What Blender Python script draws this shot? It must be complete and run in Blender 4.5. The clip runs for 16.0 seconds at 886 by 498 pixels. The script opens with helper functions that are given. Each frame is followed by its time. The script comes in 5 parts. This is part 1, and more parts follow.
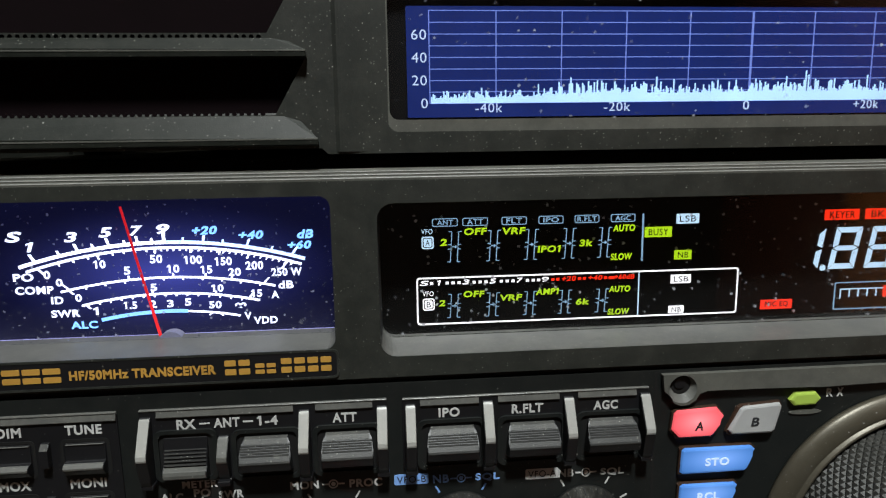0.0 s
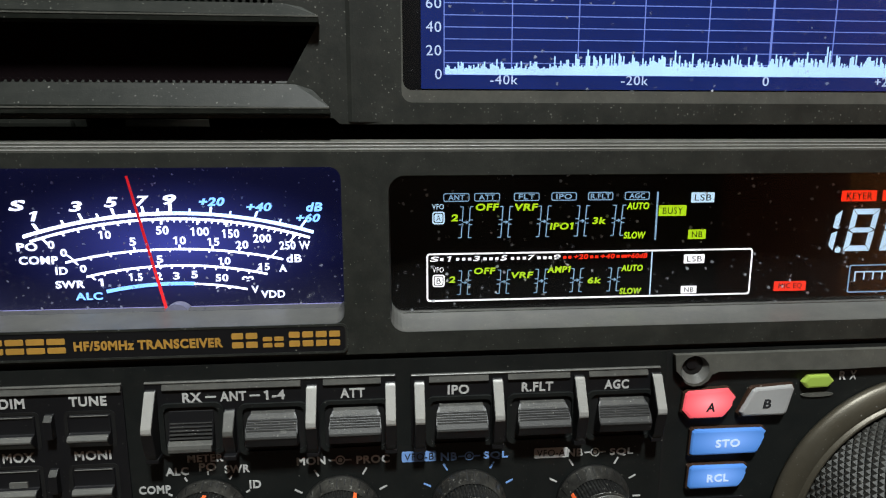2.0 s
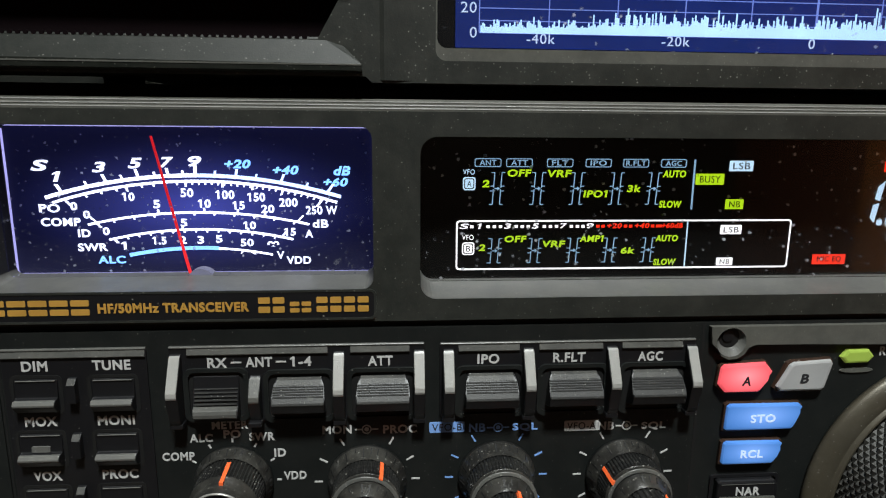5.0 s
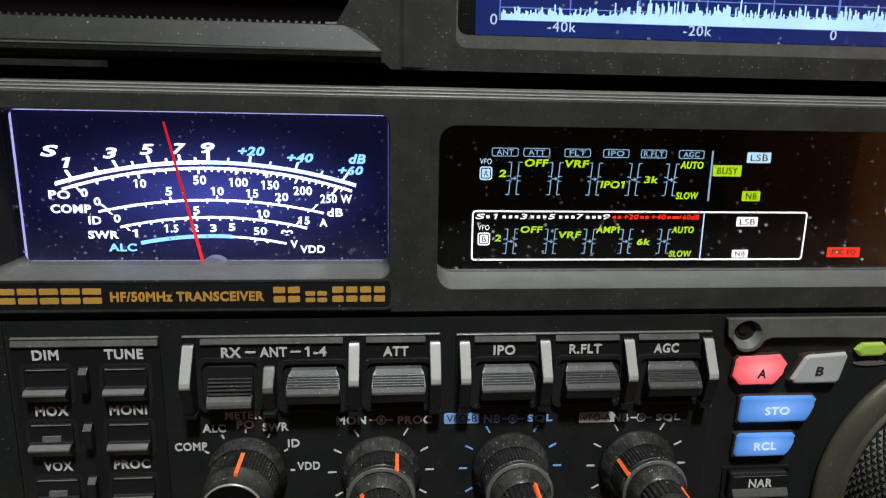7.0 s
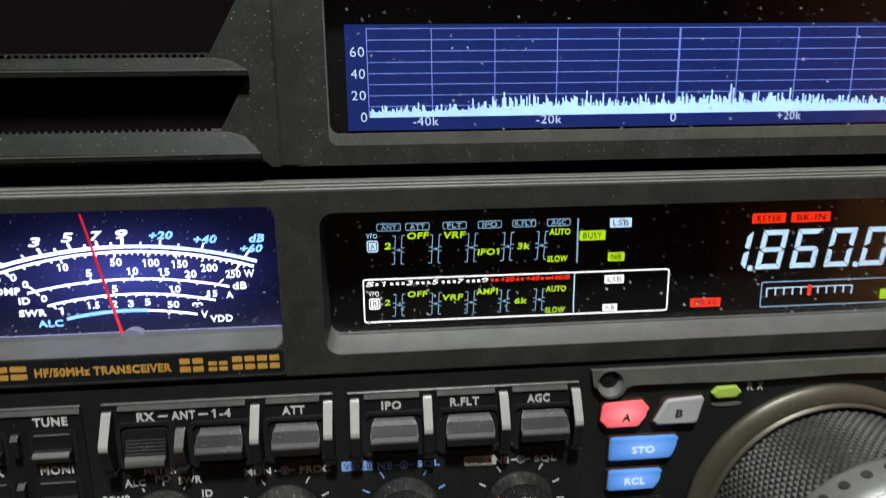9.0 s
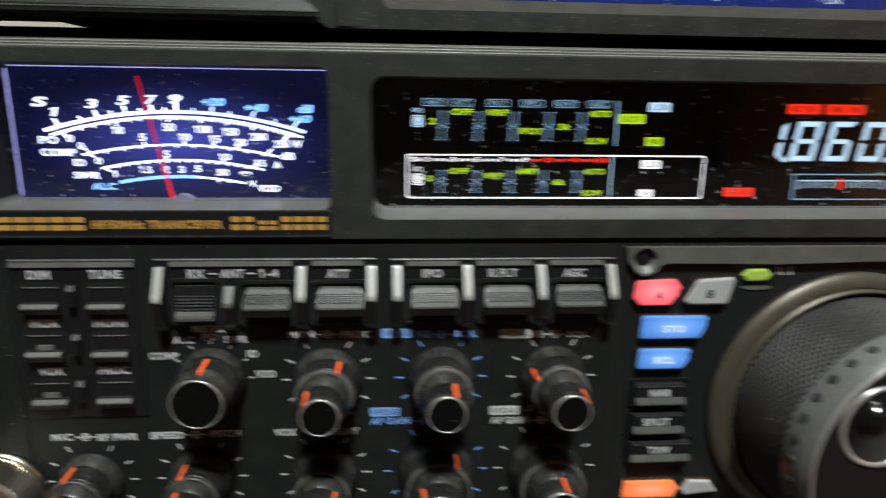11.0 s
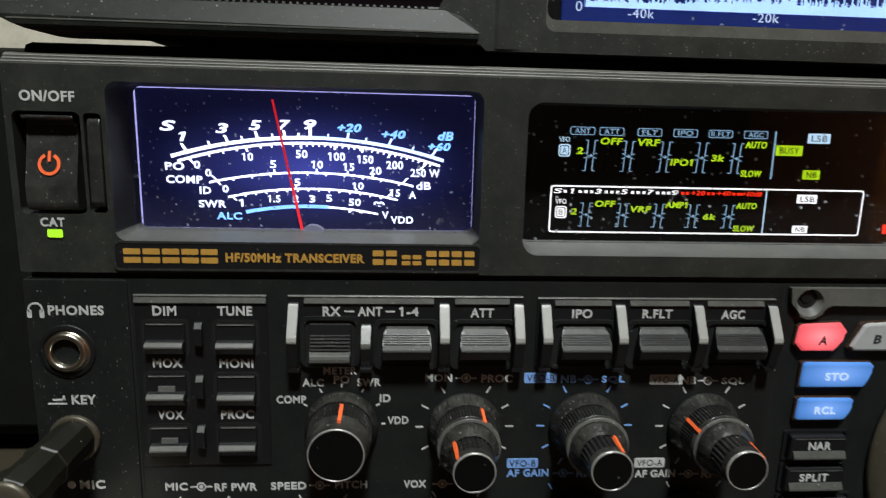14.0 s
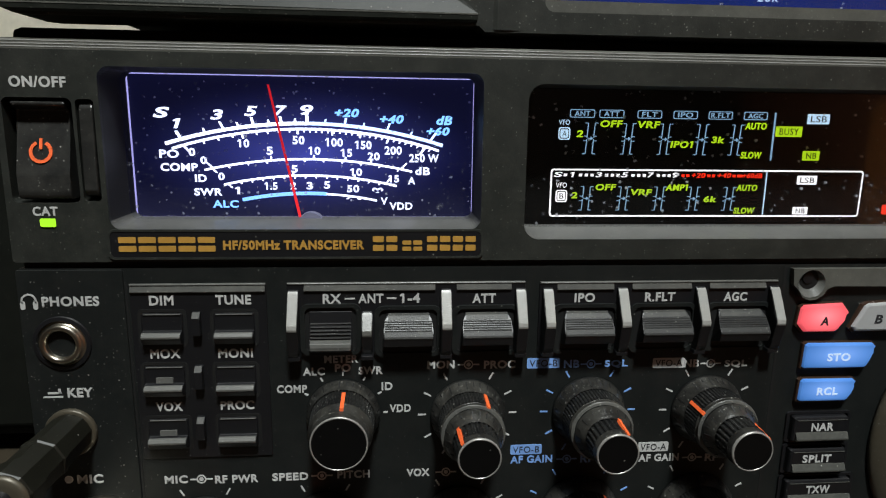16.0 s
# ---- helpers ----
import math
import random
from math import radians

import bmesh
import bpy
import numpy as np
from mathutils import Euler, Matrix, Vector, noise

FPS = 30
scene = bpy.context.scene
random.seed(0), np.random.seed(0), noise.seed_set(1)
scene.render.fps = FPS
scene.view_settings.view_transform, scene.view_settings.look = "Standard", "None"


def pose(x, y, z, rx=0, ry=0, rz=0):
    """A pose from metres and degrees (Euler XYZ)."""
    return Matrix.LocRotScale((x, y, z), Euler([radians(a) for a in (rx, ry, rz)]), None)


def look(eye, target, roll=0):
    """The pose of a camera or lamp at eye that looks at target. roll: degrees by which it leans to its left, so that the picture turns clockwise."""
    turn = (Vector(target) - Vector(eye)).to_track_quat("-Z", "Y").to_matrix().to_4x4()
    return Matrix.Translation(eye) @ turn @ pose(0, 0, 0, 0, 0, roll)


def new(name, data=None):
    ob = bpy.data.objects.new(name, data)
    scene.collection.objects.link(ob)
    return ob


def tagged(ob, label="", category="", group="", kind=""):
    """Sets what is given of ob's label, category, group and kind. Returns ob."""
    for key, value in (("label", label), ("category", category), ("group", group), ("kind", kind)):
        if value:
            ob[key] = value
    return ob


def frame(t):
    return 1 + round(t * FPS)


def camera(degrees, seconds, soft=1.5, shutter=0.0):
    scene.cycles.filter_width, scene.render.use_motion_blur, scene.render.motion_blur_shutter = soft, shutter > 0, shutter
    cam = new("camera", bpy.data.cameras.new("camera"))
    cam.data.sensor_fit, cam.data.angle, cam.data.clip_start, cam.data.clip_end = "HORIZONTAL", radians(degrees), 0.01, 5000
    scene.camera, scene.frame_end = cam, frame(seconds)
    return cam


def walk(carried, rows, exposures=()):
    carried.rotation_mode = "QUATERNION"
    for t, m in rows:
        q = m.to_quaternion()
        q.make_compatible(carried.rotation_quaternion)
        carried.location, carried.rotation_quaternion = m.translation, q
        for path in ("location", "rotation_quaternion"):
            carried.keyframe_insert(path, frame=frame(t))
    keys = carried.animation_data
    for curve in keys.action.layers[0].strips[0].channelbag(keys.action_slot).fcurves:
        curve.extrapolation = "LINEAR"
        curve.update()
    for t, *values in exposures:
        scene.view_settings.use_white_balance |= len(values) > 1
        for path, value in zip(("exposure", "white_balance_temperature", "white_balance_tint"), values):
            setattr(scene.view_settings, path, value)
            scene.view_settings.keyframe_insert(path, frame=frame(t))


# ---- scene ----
cam = camera(69.8, 16.0, soft=1.15, shutter=0.7)
PATH = [
    (0, (0.11142, -0.12365, 0.15380), (0.12866, 0.07284, 0.12067), -0.85),
    (0.5, (0.11154, -0.12536, 0.15290), (0.13048, 0.07126, 0.12157), -0.84),
    (1, (0.11003, -0.12186, 0.15068), (0.12862, 0.07415, 0.11558), -0.11),
    (1.5, (0.10913, -0.12252, 0.15230), (0.12524, 0.07361, 0.11660), -0.28),
    (2, (0.10904, -0.12183, 0.15047), (0.12652, 0.07407, 0.11417), -0.03),
    (2.5, (0.10846, -0.12341, 0.15188), (0.12456, 0.07249, 0.11496), -0.11),
    (3, (0.10818, -0.12302, 0.15091), (0.12524, 0.07269, 0.11344), 0.36),
    (3.5, (0.10546, -0.12101, 0.14652), (0.12048, 0.07441, 0.10673), 0.44),
    (5.8, (0.10330, -0.11891, 0.14494), (0.12002, 0.07652, 0.10586), 0.70),
    (6, (0.10231, -0.11932, 0.14519), (0.12044, 0.07574, 0.10487), 1.05),
    (6.5, (0.10118, -0.11763, 0.14637), (0.11916, 0.07726, 0.10521), 1.28),
    (7, (0.09977, -0.11742, 0.14448), (0.11752, 0.07731, 0.10247), 1.06),
    (7.5, (0.10104, -0.11739, 0.14366), (0.11940, 0.07720, 0.10125), 1.43),
    (8, (0.10947, -0.11625, 0.15522), (0.12769, 0.07855, 0.11372), 1.30),
    (8.5, (0.11653, -0.12311, 0.16227), (0.13296, 0.07220, 0.12244), -0.39),
    (8.7, (0.12369, -0.12660, 0.16419), (0.13992, 0.06842, 0.12294), -0.95),
    (10.8, (0.12435, -0.14304, 0.13894), (0.14570, 0.05027, 0.09232), 0.92),
    (11, (0.11431, -0.14030, 0.13814), (0.12961, 0.05360, 0.09154), 0.79),
    (11.5, (0.10620, -0.13668, 0.14098), (0.11759, 0.05838, 0.09830), 0.47),
    (12, (0.10334, -0.13475, 0.13931), (0.11421, 0.06042, 0.09704), 0.53),
    (12.5, (0.09901, -0.13379, 0.13933), (0.11075, 0.06160, 0.09827), 1.09),
    (13, (0.09349, -0.13136, 0.14067), (0.10443, 0.06413, 0.09987), 0.22),
    (13.5, (0.09079, -0.13384, 0.13680), (0.10102, 0.06156, 0.09540), 0.42),
    (14, (0.08387, -0.12780, 0.13757), (0.09792, 0.06795, 0.09901), 1.41),
    (14.5, (0.08157, -0.12639, 0.13659), (0.09565, 0.06983, 0.10056), 0.29),
    (15, (0.08292, -0.12498, 0.13822), (0.09984, 0.07094, 0.10178), 0.76),
    (15.5, (0.08296, -0.12642, 0.13553), (0.09988, 0.06914, 0.09721), 0.69),
    (16, (0.08188, -0.12665, 0.13489), (0.09889, 0.06867, 0.09539), 0.78),
]
walk(cam, [(t, look(eye, target, roll)) for t, eye, target, roll in PATH],
     [(0, 0.1), (3.5, 0.08), (5.8, 0.12), (7.5, 0.1), (10.8, 0.26), (12.5, 0.26), (13.5, 0.14), (14.5, -0.03), (16, -0.02)])

# ---------------- light ----------------
world = bpy.data.worlds.new("world")
scene.world = world
world.use_nodes = True
world.node_tree.nodes["Background"].inputs[0].default_value = (0.02, 0.02, 0.022, 1)
world.node_tree.nodes["Background"].inputs[1].default_value = 0.15
lamp_data = bpy.data.lights.new("ceiling_light_glow", "AREA")
lamp_data.shape, lamp_data.size, lamp_data.energy, lamp_data.color = "DISK", 0.20, 40.0, (0.945, 1.0, 0.985)
LAMP = (0.17, -0.70, 1.45)
lamp = new("ceiling_light_glow", lamp_data)
lamp.matrix_world = look(LAMP, (0.20, -0.40, 0.0))

# ---------------- materials ----------------
def nodes_of(name):
    m = bpy.data.materials.new(name)
    m.use_nodes = True
    return m, m.node_tree, m.node_tree.nodes["Principled BSDF"]


def link(nt, a, b):
    nt.links.new(a, b)


def ramp(nt, src, lo, hi, c0=(0, 0, 0, 1), c1=(1, 1, 1, 1)):
    r = nt.nodes.new("ShaderNodeValToRGB")
    r.color_ramp.elements[0].position, r.color_ramp.elements[1].position = lo, hi
    r.color_ramp.elements[0].color, r.color_ramp.elements[1].color = c0, c1
    link(nt, src, r.inputs[0])
    return r.outputs[0]


def tex(nt, kind, scale, coords, **kw):
    n = nt.nodes.new(kind)
    n.inputs["Scale"].default_value = scale
    for k, v in kw.items():
        n.inputs[k].default_value = v
    link(nt, coords, n.inputs["Vector"])
    return n


def math_node(nt, op, a, b):
    n = nt.nodes.new("ShaderNodeMath")
    n.operation = op
    for k, v in enumerate((a, b)):
        if isinstance(v, (int, float)):
            n.inputs[k].default_value = v
        else:
            link(nt, v, n.inputs[k])
    return n.outputs[0]


def specks(nt, coords, cell, size, share):
    """Sparse dust flecks: cells of that many metres, a share of them filled, with uneven sizes, outlines and density."""
    wob = tex(nt, "ShaderNodeTexNoise", 2.6 / cell, coords, Detail=3)
    add = nt.nodes.new("ShaderNodeVectorMath")
    add.operation = "MULTIPLY_ADD"
    link(nt, wob.outputs["Color"], add.inputs[0])
    add.inputs[1].default_value = (cell * 0.42,) * 3
    link(nt, coords, add.inputs[2])
    v = tex(nt, "ShaderNodeTexVoronoi", 1 / cell, add.outputs[0])
    sep = nt.nodes.new("ShaderNodeSeparateColor")
    link(nt, v.outputs["Color"], sep.inputs[0])
    reach = math_node(nt, "MULTIPLY", math_node(nt, "MULTIPLY_ADD", sep.outputs[1], 0.85), size)
    reach.node.inputs[0].links[0].from_node.inputs[2].default_value = 0.15
    soft = nt.nodes.new("ShaderNodeMapRange")
    link(nt, math_node(nt, "DIVIDE", v.outputs["Distance"], reach), soft.inputs[0])
    for k, val in ((1, 1.1), (2, 0.55), (3, 0.0), (4, 1.0)):
        soft.inputs[k].default_value = val
    chosen = math_node(nt, "LESS_THAN", sep.outputs[0], share)
    weight = math_node(nt, "MULTIPLY_ADD", math_node(nt, "POWER", sep.outputs[2], 2.0), 0.85)
    weight.node.inputs[2].default_value = 0.15
    return math_node(nt, "MULTIPLY", math_node(nt, "MULTIPLY", soft.outputs[0], chosen), weight)


def mixed(nt, fac, a, b):
    n = nt.nodes.new("ShaderNodeMix")
    n.data_type = "RGBA"
    if isinstance(fac, (int, float)):
        n.inputs[0].default_value = fac
    else:
        link(nt, fac, n.inputs[0])
    for k, v in ((6, a), (7, b)):
        if isinstance(v, tuple):
            n.inputs[k].default_value = v
        else:
            link(nt, v, n.inputs[k])
    return n.outputs[2]


def plastic(name, base, rough=0.45, dust=0.0, grain=0.25, metal=0.0, film=0.0, spec=0.5):
    m, nt, p = nodes_of(name)
    co = nt.nodes.new("ShaderNodeTexCoord").outputs["Object"]
    big = tex(nt, "ShaderNodeTexNoise", 45, co, Detail=5, Roughness=0.65)
    fine = tex(nt, "ShaderNodeTexNoise", 3200, co, Detail=2)
    b = (*base, 1)
    col = mixed(nt, big.outputs[0], tuple(c * 0.7 for c in base) + (1,), tuple(min(1, c * 1.35) for c in base) + (1,))
    if film:
        haze = tex(nt, "ShaderNodeTexNoise", 150, co, Detail=9, Roughness=0.78)
        col = mixed(nt, ramp(nt, haze.outputs[0], 0.42, 0.8, (0, 0, 0, 1), (film, film, film, 1)), col, (0.30, 0.29, 0.25, 1))
    if dust:
        f = math_node(nt, "MAXIMUM", specks(nt, co, 0.00065, 0.30, min(0.9, dust * 2.6)), math_node(nt, "MAXIMUM", specks(nt, co, 0.0034, 0.090, min(0.8, dust * 1.9)), specks(nt, co, 0.0085, 0.075, min(0.8, dust * 3.0))))
        col = mixed(nt, f, col, (0.27, 0.265, 0.24, 1))
        rr = math_node(nt, "MULTIPLY_ADD", f, 0.4)
        link(nt, rr, p.inputs["Roughness"])
        rr.node.inputs[2].default_value = rough
    else:
        rr = nt.nodes.new("ShaderNodeMapRange")
        link(nt, big.outputs[0], rr.inputs[0])
        rr.inputs[3].default_value, rr.inputs[4].default_value = rough - 0.08, rough + 0.1
        link(nt, rr.outputs[0], p.inputs["Roughness"])
    link(nt, col, p.inputs["Base Color"])
    p.inputs["Metallic"].default_value = metal
    p.inputs["Specular IOR Level"].default_value = spec
    bump = nt.nodes.new("ShaderNodeBump")
    bump.inputs["Strength"].default_value, bump.inputs["Distance"].default_value = grain, 0.00006
    link(nt, fine.outputs[0], bump.inputs["Height"])
    link(nt, bump.outputs[0], p.inputs["Normal"])
    return m


def glow(name, colour, strength, base=(0.02, 0.02, 0.02), uneven=0.15):
    m, nt, p = nodes_of(name)
    co = nt.nodes.new("ShaderNodeTexCoord").outputs["Object"]
    n = tex(nt, "ShaderNodeTexNoise", 160, co, Detail=2)
    k = nt.nodes.new("ShaderNodeMapRange")
    link(nt, n.outputs[0], k.inputs[0])
    k.inputs[3].default_value, k.inputs[4].default_value = strength * (1 - uneven), strength * (1 + uneven)
    link(nt, k.outputs[0], p.inputs["Emission Strength"])
    p.inputs["Base Color"].default_value = (*base, 1)
    p.inputs["Emission Color"].default_value = (*colour, 1)
    p.inputs["Roughness"].default_value = 0.5
    p.inputs["Specular IOR Level"].default_value = 0.1
    return m


def backlit(name, base, colour, low, high, centre=(0.5, 0.5, 0.55)):
    """A translucent key cap lit by a lamp behind it: brightest over the lamp, dim at its rim."""
    m, nt, p = nodes_of(name)
    co = nt.nodes.new("ShaderNodeTexCoord").outputs["Generated"]
    mp = nt.nodes.new("ShaderNodeMapping")
    mp.inputs["Location"].default_value = tuple(-c * k for c, k in zip(centre, (1.5, 0.0, 1.35)))
    mp.inputs["Scale"].default_value = (1.5, 0.0, 1.35)
    link(nt, co, mp.inputs[0])
    g = nt.nodes.new("ShaderNodeTexGradient")
    g.gradient_type = "SPHERICAL"
    link(nt, mp.outputs[0], g.inputs[0])
    k = nt.nodes.new("ShaderNodeMapRange")
    link(nt, g.outputs[1], k.inputs[0])
    k.inputs[3].default_value, k.inputs[4].default_value = low, high
    link(nt, k.outputs[0], p.inputs["Emission Strength"])
    link(nt, mixed(nt, g.outputs[1], (*colour, 1), tuple(min(1.0, c * 0.8 + 0.2) for c in colour) + (1,)), p.inputs["Emission Color"])
    p.inputs["Base Color"].default_value = (*base, 1)
    p.inputs["Roughness"].default_value = 0.28
    return m


def pane_material(name, tint, dust, gloss=1.0):
    m, nt, p = nodes_of(name)
    nt.nodes.remove(p)
    out = nt.nodes["Material Output"]
    co = nt.nodes.new("ShaderNodeTexCoord").outputs["Object"]
    clear, shine, dirt = (nt.nodes.new("ShaderNodeBsdf" + k) for k in ("Transparent", "Glossy", "Diffuse"))
    clear.inputs[0].default_value = (*tint, 1)
    shine.inputs["Roughness"].default_value = 0.04
    dirt.inputs[0].default_value = (0.36, 0.37, 0.42, 1)
    lint, both = nt.nodes.new("ShaderNodeBsdfTranslucent"), nt.nodes.new("ShaderNodeMixShader")
    lint.inputs[0].default_value = (0.9, 0.9, 0.95, 1)
    both.inputs[0].default_value = 0.6
    link(nt, dirt.outputs[0], both.inputs[1])
    link(nt, lint.outputs[0], both.inputs[2])
    fres = nt.nodes.new("ShaderNodeFresnel")
    fres.inputs[0].default_value = 1.45
    a, b = nt.nodes.new("ShaderNodeMixShader"), nt.nodes.new("ShaderNodeMixShader")
    link(nt, math_node(nt, "MULTIPLY", fres.outputs[0], gloss), a.inputs[0])
    link(nt, clear.outputs[0], a.inputs[1])
    link(nt, shine.outputs[0], a.inputs[2])
    f = math_node(nt, "MAXIMUM", specks(nt, co, 0.0015, 0.30, dust * 1.9), specks(nt, co, 0.0046, 0.24 if dust > 0.3 else 0.10, dust * 2.0))
    link(nt, math_node(nt, "MULTIPLY", f, 0.8), b.inputs[0])
    link(nt, a.outputs[0], b.inputs[1])
    link(nt, both.outputs[0], b.inputs[2])
    link(nt, b.outputs[0], out.inputs[0])
    return m


BEZEL = plastic("bezel_plastic", (0.0145, 0.0160, 0.0138), 0.42, 0.13, 0.4, film=0.075)
PANEL = plastic("panel_plastic", (0.0058, 0.0070, 0.0068), 0.48, 0.08, 0.3, film=0.025, spec=0.35)
TRIM = plastic("pale_edge_plastic", (0.07, 0.07, 0.062), 0.35, 0.14, 0.35, film=0.2)
LIP = plastic("lit_lining", (0.066, 0.066, 0.063), 0.4, 0.10, 0.3, film=0.2)
COVER = plastic("black_cover_paint", (0.009, 0.009, 0.009), 0.85, 0.03, 0.3, spec=0.1)
SLEEVE = plastic("plug_sleeve", (0.0055, 0.0055, 0.0035), 0.45, 0.03, 0.3, film=0.015, spec=0.3)
CAP = plastic("knob_cap", (0.003, 0.003, 0.003), 0.35, 0.015, 0.1, spec=0.15)
GLOSS = plastic("gloss_black", (0.004, 0.004, 0.004), 0.12, 0.0, 0.02)
PIVOT = plastic("pivot_plastic", (0.16, 0.16, 0.22), 0.4, 0.05, 0.2)
BLACK = plastic("black_plastic", (0.006, 0.006, 0.007), 0.4, 0.04, 0.2)
DEEP = plastic("recess_black", (0.003, 0.003, 0.003), 0.6, 0.0, 0.1)
SWITCH = plastic("switch_plastic", (0.014, 0.014, 0.0135), 0.30, 0.18, 0.3, film=0.10)
LOUVRE = plastic("dusty_louvre_plastic", (0.0078, 0.0093, 0.0073), 0.5, 0.16, 0.3, film=0.05, spec=0.2)
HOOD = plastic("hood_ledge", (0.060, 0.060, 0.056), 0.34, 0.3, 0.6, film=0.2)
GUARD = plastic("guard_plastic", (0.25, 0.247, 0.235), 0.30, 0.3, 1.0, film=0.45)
ROCKER = plastic("rocker_plastic", (0.016, 0.016, 0.0155), 0.52, 0.25, 0.8, film=0.07, spec=0.3)
SKIRT = plastic("dusty_knob_skirt", (0.013, 0.0125, 0.0115), 0.28, 0.34, 0.9, film=0.17)
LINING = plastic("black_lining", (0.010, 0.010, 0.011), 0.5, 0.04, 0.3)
KEY_BODY = plastic("smoky_key_body", (0.035, 0.020, 0.014), 0.22, 0.03, 0.2)
PANELLING = plastic("brown_panelling", (0.22, 0.085, 0.045), 0.5, 0.0, 0.2)
LEDGE = plastic("pale_ledge", (0.09, 0.09, 0.085), 0.32, 0.22, 0.5, film=0.2)
KNOB = plastic("knob_rubber", (0.007, 0.007, 0.007), 0.36, 0.30, 0.6, film=0.06)
KEY_EDGE = plastic("glossy_key_edge", (0.045, 0.046, 0.042), 0.24, 0.1, 0.3, film=0.16)
RIBS = plastic("lit_facet_plastic", (0.034, 0.034, 0.032), 0.50, 0.35, 0.8, film=0.16, spec=0.3)
RUBBER = plastic("grip_rubber", (0.017, 0.0165, 0.0148), 0.50, 0.12, 0.3, film=0.09, spec=0.35)
RIM = plastic("chrome_rim", (0.36, 0.35, 0.33), 0.30, 0.0, 0.1, metal=0.55)
DULL = plastic("dull_metal", (0.062, 0.053, 0.037), 0.42, 0.10, 0.4, metal=0.4, film=0.08)
STEEL = plastic("worn_nickel", (0.50, 0.46, 0.38), 0.28, 0.05, 0.3, metal=1.0)
GREY = plastic("grey_button", (0.30, 0.30, 0.30), 0.32, 0.06, 0.3)
PRINT = plastic("white_print", (0.43, 0.43, 0.42), 0.6, 0.0, 0.2)
BLUEPRINT = plastic("blue_print", (0.16, 0.30, 0.62), 0.6, 0.0, 0.2)
DARKPRINT = plastic("dark_print", (0.012, 0.012, 0.014), 0.6, 0.0, 0.2)
GOLD = plastic("gold_print", (0.62, 0.34, 0.07), 0.34, 0.0, 0.3, metal=0.4)
ORANGE = plastic("orange_mark", (0.85, 0.12, 0.03), 0.5, 0.0, 0.2)
GRILLE = plastic("grille_mesh", (0.0050, 0.0030, 0.0036), 0.9, 0.0, 0.2, spec=0.03)
LIT_RED = backlit("lit_red_key", (0.42, 0.05, 0.06), (1.0, 0.08, 0.11), 0.45, 1.2)
LIT_BLUE = backlit("lit_blue_key", (0.05, 0.15, 0.42), (0.06, 0.27, 0.80), 0.20, 0.85)
KEY_TEXT = glow("key_lettering", (0.42, 0.60, 0.95), 0.55, (0.45, 0.50, 0.58))
LIT_ORANGE = backlit("lit_orange_key", (0.5, 0.12, 0.03), (1.0, 0.18, 0.02), 0.3, 0.9)
LIT_GREEN = glow("lit_green_lens", (0.34, 0.42, 0.08), 0.20, (0.22, 0.32, 0.05))
LED_LIME = glow("lime_led", (0.45, 1.0, 0.02), 1.0)
METER_BACK = glow("meter_backlight_bloom", (0.080, 0.10, 0.54), 0.026, (0.01, 0.01, 0.02), 0.5)
METER_WHITE = glow("meter_white", (0.80, 0.86, 1.0), 3.0)
METER_TEXT = glow("meter_numerals", (0.76, 0.82, 1.0), 2.0)
METER_BLUE = glow("meter_blue", (0.20, 0.47, 1.0), 2.0)
METER_RIM = glow("meter_rim_light", (0.46, 0.45, 0.95), 1.0)
METER_PALE = glow("meter_pale_blue", (0.50, 0.68, 1.0), 2.4)
NEEDLE = glow("red_needle", (0.9, 0.02, 0.03), 0.65, (0.5, 0.02, 0.02))
# Elliptical gradient in the emission stands in for the bloom around the scales.
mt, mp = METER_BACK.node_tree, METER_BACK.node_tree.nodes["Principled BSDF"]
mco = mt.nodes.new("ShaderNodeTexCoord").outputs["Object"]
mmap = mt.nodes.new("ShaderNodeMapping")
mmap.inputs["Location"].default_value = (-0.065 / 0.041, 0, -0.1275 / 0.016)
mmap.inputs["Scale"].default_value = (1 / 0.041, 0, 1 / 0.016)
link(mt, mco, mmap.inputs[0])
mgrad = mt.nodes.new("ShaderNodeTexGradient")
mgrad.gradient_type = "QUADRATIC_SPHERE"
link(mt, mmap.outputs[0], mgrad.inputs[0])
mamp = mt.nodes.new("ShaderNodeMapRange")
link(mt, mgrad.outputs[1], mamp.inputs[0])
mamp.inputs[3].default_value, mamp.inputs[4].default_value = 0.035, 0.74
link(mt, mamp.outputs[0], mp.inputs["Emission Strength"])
VF_BACK = plastic("display_black", (0.004, 0.004, 0.004), 0.5, 0.0, 0.1, spec=0.06)
VF_WHITE = glow("display_white", (0.92, 0.92, 0.95), 1.5)
VF_PALE = glow("display_pale_blue", (0.52, 0.74, 0.95), 1.2)
VF_BLUE = glow("display_light_blue", (0.36, 0.62, 0.90), 0.75)
VF_LIME = glow("display_lime", (0.52, 0.84, 0.015), 0.95)
VF_RED = glow("display_red", (1.0, 0.03, 0.008), 1.15)
SCREEN = glow("screen_blue", (0.006, 0.026, 0.20), 0.62, (0.005, 0.005, 0.01), 0.25)
SCREEN_LINE = glow("screen_line", (0.20, 0.30, 0.85), 0.85)
SCREEN_BAR = glow("screen_trace", (0.42, 0.68, 1.0), 1.35)
SCREEN_TEXT = glow("screen_text", (0.60, 0.75, 1.0), 0.9)
METER_GLASS = pane_material("meter_window", (0.97, 0.97, 1.0), 0.42, 0.5)
DISPLAY_GLASS = pane_material("display_window", (0.95, 0.95, 0.95), 0.26, 1.0)
SCREEN_GLASS = pane_material("screen_window", (0.97, 0.97, 1.0), 0.10, 1.0)
